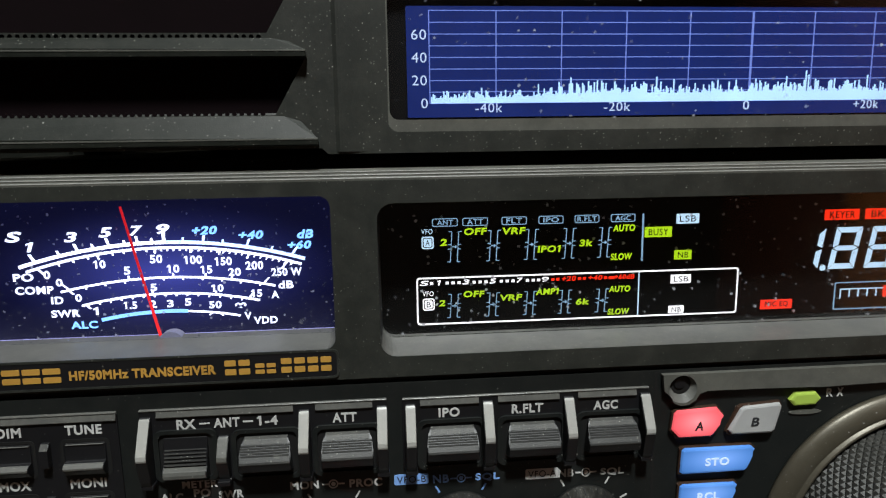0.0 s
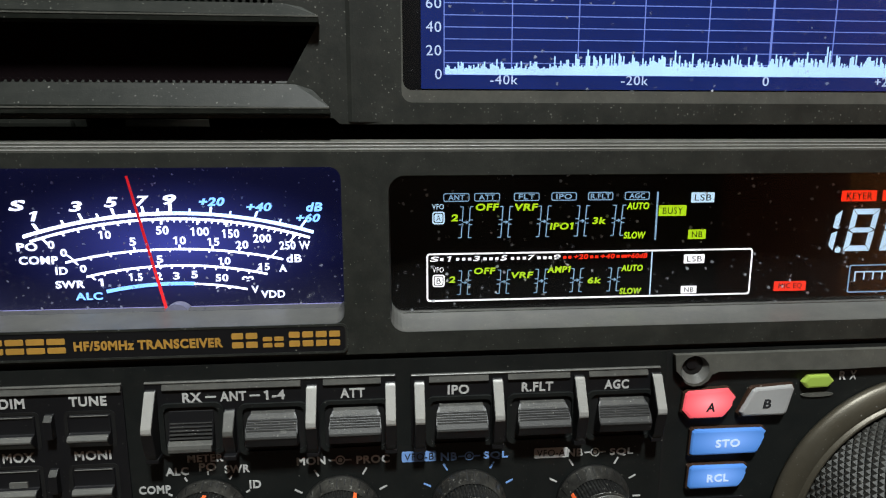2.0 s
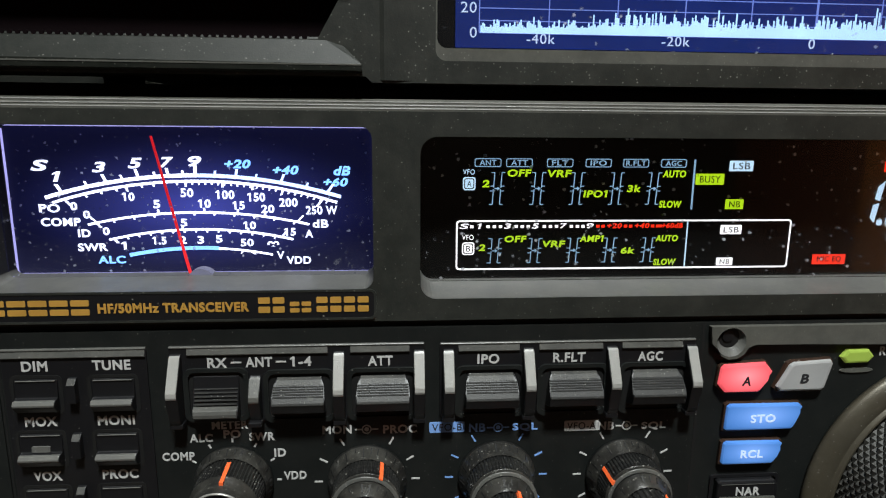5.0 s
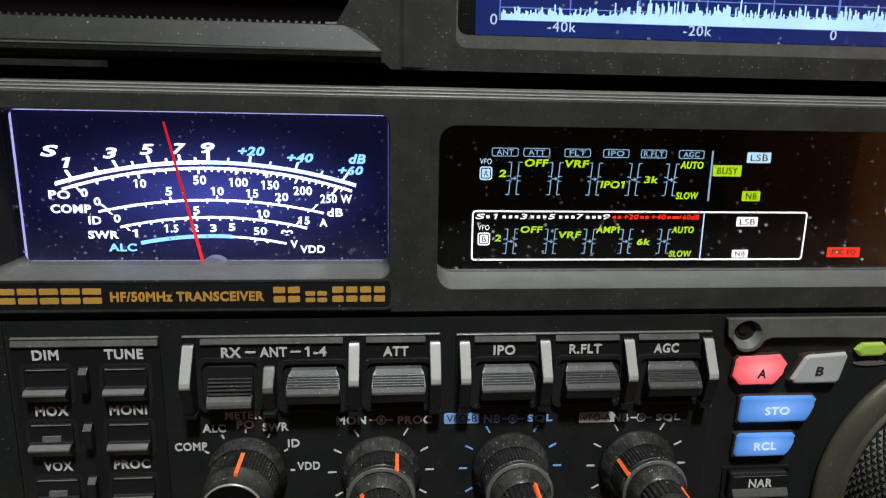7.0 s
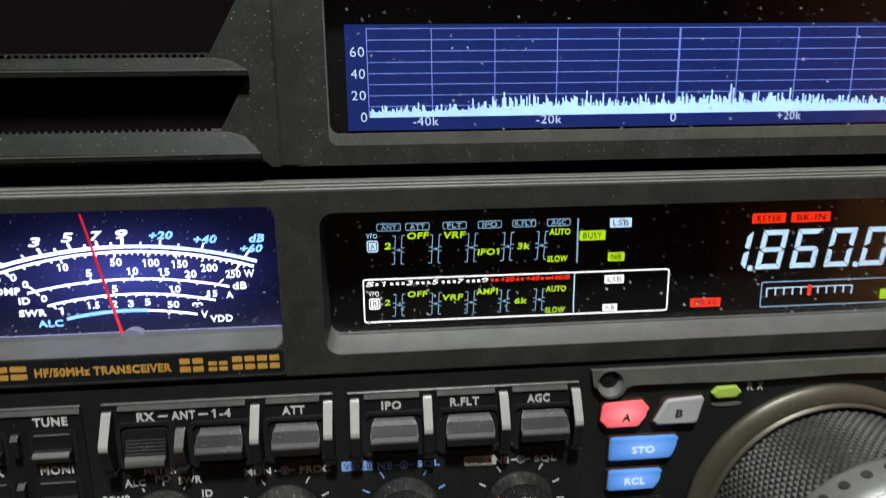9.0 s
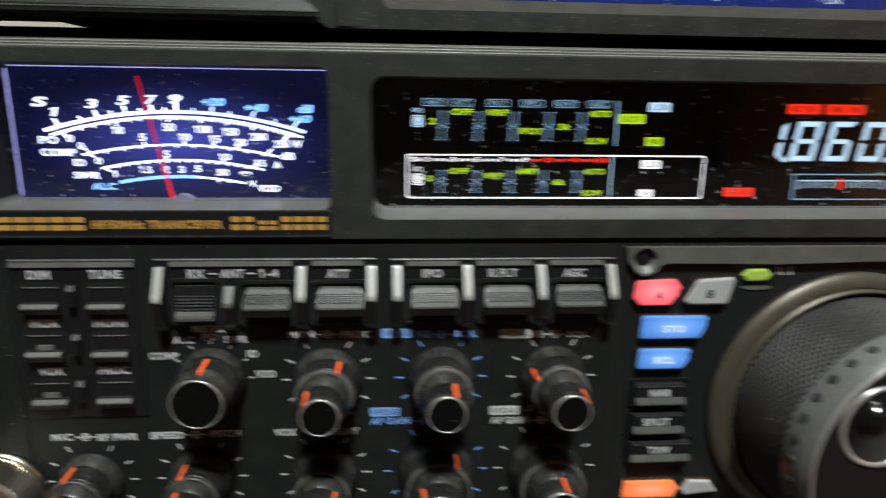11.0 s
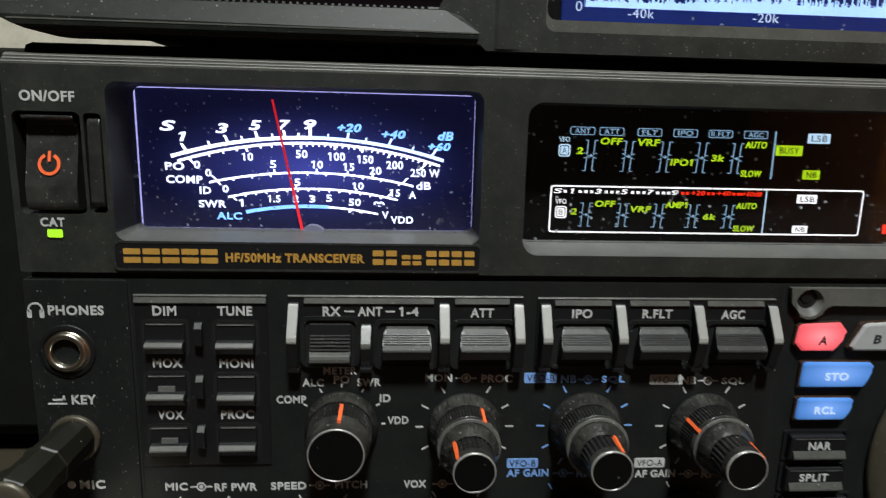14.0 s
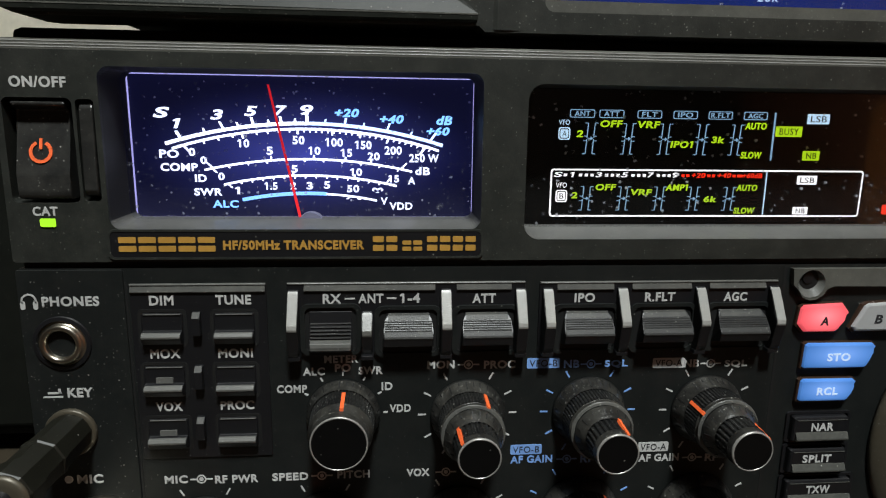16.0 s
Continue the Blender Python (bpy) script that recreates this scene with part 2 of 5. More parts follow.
WALL = plastic("cream_wall_paint", (0.62, 0.58, 0.47), 0.7, 0.0, 0.2)
DIM = plastic("brown_wall_panel", (0.055, 0.035, 0.022), 0.6, 0.0, 0.2)
CASE = plastic("dark_olive_paint", (0.005, 0.0056, 0.0042), 0.75, 0.02, 0.3, film=0.01, spec=0.1)
WOOD = plastic("orange_wood", (0.34, 0.125, 0.042), 0.4, 0.0, 0.2)
DESK = plastic("desk_wood", (0.032, 0.025, 0.016), 0.5, 0.04, 0.2)
CEILING = plastic("ceiling_paint", (0.7, 0.69, 0.66), 0.8, 0.0, 0.2)
LENS = glow("lamp_diffuser", (1.0, 0.93, 0.8), 4.0, (0.8, 0.8, 0.8), 0.02)

# ---------------- mesh helpers (millimetres in, metres out) ----------------
MM = 0.001


def finish(name, bm, mat, smooth=False):
    me = bpy.data.meshes.new(name)
    bmesh.ops.recalc_face_normals(bm, faces=bm.faces)
    bm.to_mesh(me)
    bm.free()
    me.transform(Matrix.Scale(MM, 4))
    me.materials.append(mat)
    for f in me.polygons:
        f.use_smooth = smooth
    return new(name, me)


def attach(ob, parent):
    ob.parent = parent
    if parent.type == "EMPTY":
        ob.matrix_parent_inverse = Matrix.Translation(-parent.location)
    return ob


def part(name, bm, mat, parent, label="", smooth=False):
    return tagged(attach(finish(name, bm, mat, smooth), parent), label)


def thing(name, x, y, z, label, category, group="", kind=""):
    e = new(name)
    e.location = (x * MM, y * MM, z * MM)
    e.empty_display_size = 0.02
    return tagged(e, label, category, group, kind)


def box(x0, x1, y0, y1, z0, z1, bevel=0.0, bm=None, segs=2):
    bm = bm or bmesh.new()
    vs = [bm.verts.new(v) for v in ((x0, y0, z0), (x1, y0, z0), (x1, y1, z0), (x0, y1, z0), (x0, y0, z1), (x1, y0, z1), (x1, y1, z1), (x0, y1, z1))]
    fs = [bm.faces.new([vs[i] for i in f]) for f in ((0, 1, 2, 3), (7, 6, 5, 4), (0, 4, 5, 1), (1, 5, 6, 2), (2, 6, 7, 3), (3, 7, 4, 0))]
    if bevel:
        bmesh.ops.bevel(bm, geom=list({e for f in fs for e in f.edges}), offset=bevel, segments=segs, affect="EDGES", profile=0.5)
    return bm


def rrect(x0, x1, z0, z1, r, n=6):
    pts = []
    for cx, cz, a in ((x1 - r, z1 - r, 0), (x0 + r, z1 - r, 90), (x0 + r, z0 + r, 180), (x1 - r, z0 + r, 270)):
        for k in range(n + 1):
            t = radians(a + 90 * k / n)
            pts.append((cx + r * math.cos(t), cz + r * math.sin(t)))
    return pts


def prism(pts, y0, y1, bm=None, bevel=0.0):
    """An outline in x and z, pulled from y0 (front) to y1."""
    bm = bm or bmesh.new()
    a = [bm.verts.new((x, y0, z)) for x, z in pts]
    b = [bm.verts.new((x, y1, z)) for x, z in pts]
    front = bm.faces.new(a)
    bm.faces.new(b[::-1])
    n = len(pts)
    for k in range(n):
        bm.faces.new((a[k], b[k], b[(k + 1) % n], a[(k + 1) % n]))
    if bevel:
        bmesh.ops.bevel(bm, geom=list(front.edges), offset=bevel, segments=2, affect="EDGES", profile=0.5)
    return bm


def sideways(pts, x0, x1, bm=None, bevel=0.0):
    """An outline in y and z, pulled from x0 to x1."""
    bm = bm or bmesh.new()
    a = [bm.verts.new((x0, y, z)) for y, z in pts]
    b = [bm.verts.new((x1, y, z)) for y, z in pts]
    fs = [bm.faces.new(a), bm.faces.new(b[::-1])]
    n = len(pts)
    for k in range(n):
        fs.append(bm.faces.new((a[k], b[k], b[(k + 1) % n], a[(k + 1) % n])))
    if bevel:
        bmesh.ops.bevel(bm, geom=list({e for f in fs for e in f.edges}), offset=bevel, segments=2, affect="EDGES", profile=0.5)
    return bm


def holed(outer, holes, y0, y1):
    """A plate with openings right through it."""
    bm = bmesh.new()
    edges = []
    for loop in (outer, *holes):
        vs = [bm.verts.new((x, y0, z)) for x, z in loop]
        edges += [bm.edges.new((vs[k], vs[(k + 1) % len(vs)])) for k in range(len(vs))]
    faces = [g for g in bmesh.ops.triangle_fill(bm, edges=edges, use_beauty=True)["geom"] if isinstance(g, bmesh.types.BMFace)]
    more = bmesh.ops.extrude_face_region(bm, geom=faces)
    bmesh.ops.translate(bm, vec=(0, y1 - y0, 0), verts=[g for g in more["geom"] if isinstance(g, bmesh.types.BMVert)])
    return bm


def ring(outer, inner, y0, y1, bm=None):
    """A frame between two outlines with as many points."""
    bm = bm or bmesh.new()
    n = len(outer)
    rows = [[bm.verts.new((x, y, z)) for x, z in loop] for loop, y in ((outer, y0), (inner, y0), (inner, y1), (outer, y1))]
    for a, b in ((0, 1), (1, 2), (2, 3), (3, 0)):
        for k in range(n):
            bm.faces.new((rows[a][k], rows[a][(k + 1) % n], rows[b][(k + 1) % n], rows[b][k]))
    return bm


def lathe(cx, cz, profile, n=64, knurl=0.0, span=(0, 0), close=True, bm=None):
    """A turned shape on an axis along y: profile rows of radius and y. knurl: depth of the flutes between the rows of span."""
    bm = bm or bmesh.new()
    rows = []
    for k, (r, y) in enumerate(profile):
        cut = knurl if span[0] <= k <= span[1] else 0
        rows.append([bm.verts.new((cx + (r - cut * (i % 2)) * math.sin(2 * math.pi * i / n), y, cz + (r - cut * (i % 2)) * math.cos(2 * math.pi * i / n))) for i in range(n)])
    for a, b in zip(rows, rows[1:]):
        for i in range(n):
            bm.faces.new((a[i], a[(i + 1) % n], b[(i + 1) % n], b[i]))
    if close:
        for r in (rows[0], rows[-1]):
            bm.faces.new(r)
    return bm


def funnel(outer, inner, y0, y1, keep=None):
    """A lining whose mouth is the outer outline at y0 and whose far end is the inner one at y1; keep: a run of its sides."""
    bm = bmesh.new()
    n = len(outer)
    loops = [[bm.verts.new((x, y, z)) for x, z in loop] for loop, y in ((outer, y0), (inner, y1), (outer, y1))]
    sides = [k for k in range(n) if keep is None or keep[0] <= k < keep[1]]
    for a, b in ((0, 1), (1, 2), (2, 0)):
        for k in sides:
            bm.faces.new((loops[a][k], loops[a][(k + 1) % n], loops[b][(k + 1) % n], loops[b][k]))
    bmesh.ops.delete(bm, geom=[v for v in bm.verts if not v.link_faces], context="VERTS")
    return bm


def bars(rects, y0, y1):
    bm = bmesh.new()
    for x0, x1, z0, z1 in rects:
        box(x0, x1, y0, y1, z0, z1, bm=bm)
    return bm


def glyphs(text, shear, bold):
    cu = bpy.data.curves.new("glyphs", "FONT")
    cu.body, cu.size, cu.shear, cu.offset, cu.resolution_u = text, 1.0, shear, bold, 4
    cu.space_character = 1.1
    tmp = bpy.data.objects.new("glyphs", cu)
    me = bpy.data.meshes.new_from_object(tmp)
    bpy.data.objects.remove(tmp)
    return me


def flag_one(bm, before, shear, bold):
    """The short upstroke that the built-in font's figure one lacks."""
    me = glyphs(before + "1", shear, bold)
    xs = [(v.co.x, v.co.y) for v in me.vertices]
    bpy.data.meshes.remove(me)
    top = max(v[1] for v in xs)
    right = max(v[0] for v in xs)
    me = glyphs("1", 0.0, bold)
    stem = max(v.co.x for v in me.vertices) - min(v.co.x for v in me.vertices)
    bpy.data.meshes.remove(me)
    left = right - stem * 0.98
    pts = ((left, top), (left - shear * 0.14, top - 0.17), (left - 0.15 - shear * 0.2, top - 0.23), (left - 0.15 - shear * 0.1, top - 0.12))
    bm.faces.new([bm.verts.new((px, py, 0)) for px, py in pts])


def lettering(text, x, z, w, h, y, mat, parent, shear=0.0, bold=0.0, name="lettering", deep=0.1):
    """Text whose ink is w by h, centred on x and z, on a face towards the viewer at y."""
    me = glyphs(text, shear, bold)
    bm = bmesh.new()
    bm.from_mesh(me)
    bpy.data.meshes.remove(me)
    for k, ch in enumerate(text):
        if ch == "1":
            flag_one(bm, text[:k], shear, bold)
    lo = [min(v.co[n] for v in bm.verts) for n in (0, 1)]
    size = [max(max(v.co[n] for v in bm.verts) - lo[n], 1e-6) for n in (0, 1)]
    for v in bm.verts:
        v.co = (((v.co.x - lo[0]) / size[0] - 0.5) * w + x, y, ((v.co.y - lo[1]) / size[1] - 0.5) * h + z)
    more = bmesh.ops.extrude_face_region(bm, geom=list(bm.faces))
    bmesh.ops.translate(bm, vec=(0, deep, 0), verts=[g for g in more["geom"] if isinstance(g, bmesh.types.BMVert)])
    return part(name, bm, mat, parent)


def tick(cx, cz, ang, r0, r1, wide, y, bm):
    """A short line on a face, at an angle clockwise from the top."""
    s, c = math.sin(radians(ang)), math.cos(radians(ang))
    pts = [(cx + r * s + k * wide / 2 * c, cz + r * c - k * wide / 2 * s) for r, k in ((r0, -1), (r1, -1), (r1, 1), (r0, 1))]
    return prism(pts, y, y + 0.15, bm)


# ---------------- the room ----------------
def slab(name, x0, x1, y0, y1, z0, z1, mat, label, category):
    return tagged(finish(name, box(x0, x1, y0, y1, z0, z1), mat), label, category, kind="structure")


slab("floor", -1600, 1500, -2200, 760, -790, -740, DIM, "dark brown floor under the desk", "floor")
slab("wall_north", -1600, 1500, 660, 760, -740, 1700, WALL, "cream painted wall behind the desk", "wall")
slab("wall_south", -1600, 1400, -2300, -2200, -740, 1700, DIM, "dark brown panelled wall facing the desk", "wall")
slab("wall_east", 1400, 1500, -2200, 660, -740, 1700, PANELLING, "red-brown panelled side wall", "wall")
slab("wall_west", -1700, -1600, -2200, 660, -740, 1700, DIM, "dark brown panelled side wall", "wall")
slab("ceiling", -1600, 1500, -2200, 760, 1700, 1760, CEILING, "white painted ceiling", "ceiling")

cabinet = thing("wooden_cabinet", 1275, -700, -740, "orange-brown wooden cabinet against the panelled side wall", "cabinet")
part("body", box(1160, 1396, -1215, -175, -740, 190, 4), WOOD, cabinet)
for k in range(2):
    door = part("door", box(1146, 1162, -1205 + 512 * k, -697 + 512 * k, -720, 178, 3), WOOD, cabinet)
    part("handle", box(1132, 1148, -716 + 36 * k, -702 + 36 * k, -240, -120, 3), STEEL, door)

desk = thing("desk", 240, 250, -740, "dark wooden desk carrying the radio equipment", "desk")
part("desktop", box(-500, 1100, -60, 640, -30, 0, 3), DESK, desk)
for dx in (-470, 1030):
    for dy in (-40, 590):
        part("leg", box(dx, dx + 45, dy, dy + 45, -740, -30, 2), DESK, desk)

ceiling_light = thing("ceiling_light", LAMP[0] / MM, LAMP[1] / MM, 1700, "round ceiling lamp with a white glowing diffuser", "lamp")
lampshade = bmesh.new()
bmesh.ops.create_cone(lampshade, cap_ends=True, segments=48, radius1=190, radius2=200, depth=180, matrix=Matrix.Translation((LAMP[0] / MM, LAMP[1] / MM, 1610)))
part("housing", lampshade, CEILING, ceiling_light)
lens_mesh = bmesh.new()
bmesh.ops.create_cone(lens_mesh, cap_ends=True, segments=48, radius1=165, radius2=170, depth=24, matrix=Matrix.Translation((LAMP[0] / MM, LAMP[1] / MM, 1507)))
part("diffuser", lens_mesh, LENS, ceiling_light, "glowing white diffuser")

# ---------------- the transceiver ----------------
X0, X1 = 9.6, 471.0          # its left and right sides
TOP, SPLIT = 149.0, 107.0    # top edge, lower edge of the display bezel
radio = thing("radio_transceiver", 240, 190, 0, "black dusty amateur radio transceiver with lit meter, on the desk", "radio")
part("body", box(X0 + 2, X1 - 2, 14.5, 385, 14, TOP - 1.5, 1.5), COVER, radio)
part("top_cover", box(X0 + 0.4, X1 - 0.4, 6.5, 380, TOP - 2.0, TOP + 2.5, 1.5), COVER, radio, "black painted top cover")
for fx in (45, 430):
    for fy in (30, 350):
        bmf = bmesh.new()
        bmesh.ops.create_cone(bmf, cap_ends=True, segments=32, radius1=11, radius2=13, depth=14.2, matrix=Matrix.Translation((fx, fy, 7.1)))
        part("foot", bmf, BLACK, radio)

M0, M1, MZ0, MZ1 = 28.2, 100.5, 113.4, 144.0   # meter opening
D0, D1, DZ0, DZ1 = 109.4, 340.0, 111.3, 142.3  # display opening
bezel = part("bezel", holed(rrect(X0, X1, SPLIT, TOP - 2.2, 0.6, 2), [rrect(M0, M1, MZ0, MZ1, 2.2), rrect(D0, D1, DZ0, DZ1, 3.2), rrect(10.9, 23.3, 118.6, 138.2, 1.2), rrect(23.9, 27.2, 118.9, 138.0, 0.8)], -0.5, 14.4), BEZEL, radio, "black dusty display bezel")
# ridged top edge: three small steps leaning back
part("top_trim", sideways([(-0.45, TOP - 2.25), (-0.45, TOP - 1.75), (0.25, TOP - 1.6), (0.35, TOP - 1.2), (0.9, TOP - 1.0), (1.0, TOP - 0.5), (1.9, TOP), (5, TOP + 0.05), (5, TOP - 2.25)], X0, X1), TRIM, radio, "grey ridged top edge")
for a0, a1, c0, c1, ra, rb, rise, sink, kind_of in ((M0, M1, MZ0, MZ1, 2.2, 1.4, 0.75, 12.0, "meter"), (D0, D1, DZ0, DZ1, 3.2, 2.6, 1.4, 10.0, "display")):
    mouth, end = rrect(a0 - 0.02, a1 + 0.02, c0 - 0.02, c1 + 0.02, ra), rrect(a0 + 0.35, a1 - 0.35, c0 + rise, c1 - 0.25, rb)
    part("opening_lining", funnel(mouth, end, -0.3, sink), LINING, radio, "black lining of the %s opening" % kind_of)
    # Bottom run of the lining repeated in grey for the light falling on it.
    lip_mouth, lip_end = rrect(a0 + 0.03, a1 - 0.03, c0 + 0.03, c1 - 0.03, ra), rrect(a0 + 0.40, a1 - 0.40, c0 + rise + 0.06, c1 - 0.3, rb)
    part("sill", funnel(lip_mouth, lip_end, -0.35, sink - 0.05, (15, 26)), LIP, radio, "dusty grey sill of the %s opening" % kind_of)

# Thin pale strips put the ridge highlights into colour.
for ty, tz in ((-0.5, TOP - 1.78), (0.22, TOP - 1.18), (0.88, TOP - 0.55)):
    part("trim_line", box(X0 + 0.2, X1 - 0.2, ty, ty + 0.4, tz - 0.1, tz + 0.1, 0.05), GUARD, radio, "bright ridge line, its highlight painted in")

# --- meter ---
MY = 12.5
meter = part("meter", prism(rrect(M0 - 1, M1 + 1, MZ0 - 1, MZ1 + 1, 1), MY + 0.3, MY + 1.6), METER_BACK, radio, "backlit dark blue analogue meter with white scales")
pane = part("window", prism(rrect(M0 + 0.3, M1 - 0.3, MZ0 + 0.65, MZ1 - 0.3, 1.6), 9.2, 9.7), METER_GLASS, meter, "clear dusty plastic window")
pane.visible_shadow = False
part("window_edge", ring(rrect(M0 + 0.1, M1 - 0.1, MZ0 + 0.5, MZ1 - 0.1, 0.8), rrect(M0 + 0.42, M1 - 0.38, MZ0 + 0.72, MZ1 - 0.42, 0.6), MY - 0.5, MY + 0.2), METER_RIM, meter, "violet glowing edge of the window")


def spread(a, b, n, length, lean0, lean1, wide):
    return [(a + (b - a) * k / (n - 1), length, lean0 + (lean1 - lean0) * k / (n - 1), wide) for k in range(n)]


def big_arc(xa, xb, mat, up=(), ztop=134.0, half=29.1, sag=4.4, thick=0.72, mid=64.7, down=()):
    R = (half * half + sag * sag) / (2 * sag)
    bm = bmesh.new()
    def at(x, r=0.0):
        a = math.asin((x - mid) / R)
        return mid + (R + r) * math.sin(a), ztop - R + (R + r) * math.cos(a)
    n = 36
    xs = [xa + (xb - xa) * k / n for k in range(n + 1)]
    for p, q in zip(xs, xs[1:]):
        prism([at(p, -thick / 2), at(q, -thick / 2), at(q, thick / 2), at(p, thick / 2)], MY, MY + 0.12, bm)
    for rows, sign in ((up, 1), (down, -1)):
        for x, length, lean, wide in rows:
            ax, az = at(x)
            prism([(ax - wide / 2, az), (ax + wide / 2, az), (ax + wide / 2 + lean, az + sign * length), (ax - wide / 2 + lean, az + sign * length)], MY - 0.04, MY + 0.1, bm)
    return part("scale_line", bm, mat, meter)


big_arc(35.3, 64.9, METER_WHITE, up=[(38.6, 1.7, -1.0, 0.6), (43.6, 1.1, -0.5, 0.4), (47.4, 1.7, -0.8, 0.5), (50.5, 1.1, -0.4, 0.4), (53.6, 1.8, -0.5, 0.5), (56.8, 1.0, -0.2, 0.4), (59.4, 1.6, -0.3, 0.5), (62.2, 1.0, 0, 0.4), (64.7, 2.3, 0.0, 0.6)])
big_arc(64.9, 93.6, METER_PALE, up=[(68.5, 1.0, 0.1, 0.4), (72.6, 1.6, 0.3, 0.5), (76.5, 1.0, 0.3, 0.4), (81.5, 1.7, 0.7, 0.5), (86.5, 1.0, 0.5, 0.4), (90.8, 1.8, 1.3, 0.6)])
big_arc(36.6, 92.8, METER_WHITE, ztop=132.85, half=28.1, sag=4.35, thick=0.52, mid=64.7, down=[(38.9, 1.3, 1.2, 0.5)] + spread(43, 49, 3, 0.7, 0.3, 0.2, 0.35) + [(51, 1.1, 0.3, 0.4)] + spread(54, 61, 4, 0.7, 0.2, 0, 0.3) + [(62.7, 1.1, 0, 0.4)] + spread(64, 91, 22, 0.7, 0, -0.5, 0.3) + [(70, 1.1, -0.1, 0.4), (76, 1.1, -0.2, 0.4), (82, 1.2, -0.5, 0.4), (90.0, 1.7, -1.4, 0.5)])
big_arc(43.0, 87.0, METER_WHITE, ztop=126.5, half=22, sag=2.5, thick=0.44, mid=64.8, up=[(44.8, 1.2, -1.3, 0.4), (57, 0.9, -0.1, 0.35), (66, 0.9, 0, 0.35), (72.6, 0.9, 0.1, 0.35), (78, 0.9, 0.2, 0.35), (84.6, 1.3, 1.2, 0.4)], down=[(44.6, 0.9, 0.9, 0.4)] + spread(48, 84, 10, 0.6, 0.2, -0.2, 0.3))
big_arc(46.9, 83.6, METER_WHITE, ztop=123.0, half=18.3, sag=2.1, thick=0.44, mid=65.0, down=[(47.8, 0.9, 0.8, 0.4)] + spread(50.5, 80, 14, 0.6, 0.1, -0.2, 0.3), up=[(61.5, 0.8, 0, 0.35), (74.5, 0.8, 0.1, 0.35), (81.3, 1.2, 1.0, 0.4)])
big_arc(50.6, 68.5, METER_BLUE, ztop=119.15, half=14.3, sag=1.45, thick=0.75, mid=64.8)
big_arc(68.5, 79.3, METER_WHITE, ztop=119.1, half=14.3, sag=1.45, thick=0.4, mid=64.8, down=[(75, 0.6, 0.7, 0.4), (73.6, 0.6, -0.7, 0.4)])

for text, x, z, w, h in (("S", 34.9, 135.9, 3.4, 2.2), ("1", 37.9, 133.7, 1.6, 2.0), ("3", 46.1, 135.6, 2.7, 2.1), ("5", 53.1, 136.4, 2.8, 2.1), ("7", 59.3, 136.6, 2.7, 2.1), ("9", 64.7, 136.8, 2.7, 2.1)):
    lettering(text, x, z, w, h, MY, METER_TEXT, meter, 0.22, 0.03, "numeral")
for text, x, z, w, h in (("+20", 73.1, 136.3, 5.2, 1.8), ("+40", 82.6, 135.1, 5.2, 1.8), ("dB", 93.9, 135.0, 3.4, 1.9), ("+60", 92.6, 132.7, 5.0, 1.8)):
    lettering(text, x, z, w, h, MY, METER_BLUE, meter, 0.22, 0.04, "numeral")
for text, x, z, w, h in (("10", 51.3, 129.7, 2.4, 1.7), ("50", 62.8, 130.5, 2.5, 1.8), ("100", 70.3, 130.1, 3.7, 1.8), ("150", 76.5, 129.6, 3.5, 1.8), ("200", 82.9, 128.5, 3.7, 1.8), ("250 W", 89.6, 126.9, 6.4, 1.8),
                         ("PO", 35.9, 127.4, 4.0, 1.7), ("0", 40.6, 127.8, 1.3, 1.7), ("COMP", 37.8, 124.6, 7.6, 1.7), ("0", 42.9, 126.1, 1.3, 1.6), ("5", 56.7, 128.2, 1.3, 1.7), ("10", 66.1, 128.3, 2.5, 1.7), ("15", 72.9, 127.9, 2.4, 1.7), ("20", 78.7, 127.2, 2.6, 1.7), ("dB", 89.3, 124.1, 3.2, 1.7),
                         ("ID", 42.1, 122.3, 2.4, 1.6), ("0", 46.4, 122.7, 1.3, 1.6), ("5", 61.8, 124.4, 1.3, 1.6), ("10", 74.9, 123.8, 2.5, 1.6), ("15", 83.0, 122.4, 2.3, 1.6), ("A", 86.9, 122.0, 1.6, 1.6),
                         ("SWR", 43.5, 119.4, 5.8, 1.6), ("1", 49.6, 119.7, 1.0, 1.6), ("1.5", 56.7, 120.7, 2.7, 1.6), ("2", 61.4, 120.8, 1.3, 1.6), ("3", 64.9, 120.8, 1.3, 1.6), ("5", 68.6, 121.0, 1.3, 1.6), ("50", 74.2, 120.2, 2.6, 1.6), ("∞", 79.5, 119.9, 2.4, 1.1), ("V", 80.9, 117.5, 1.5, 1.6), ("VDD", 84.6, 116.4, 5.0, 1.6)):
    lettering(text, x, z, w, h, MY, METER_TEXT, meter, 0.0, 0.028, "numeral")
lettering("ALC", 47.0, 116.8, 5.4, 1.6, MY, METER_BLUE, meter, 0.0, 0.028, "numeral")
needle_bm = prism([(62.65, 113.9), (63.25, 113.9), (57.35, 141.8), (56.95, 141.8)], MY - 1.6, MY - 1.35)
part("needle", needle_bm, NEEDLE, meter, "thin red needle")
part("pivot_cover", lathe(65.2, 112.4, [(2.9, MY - 2.6), (2.9, MY)], 40), PIVOT, meter, "lilac half-round pivot cover")

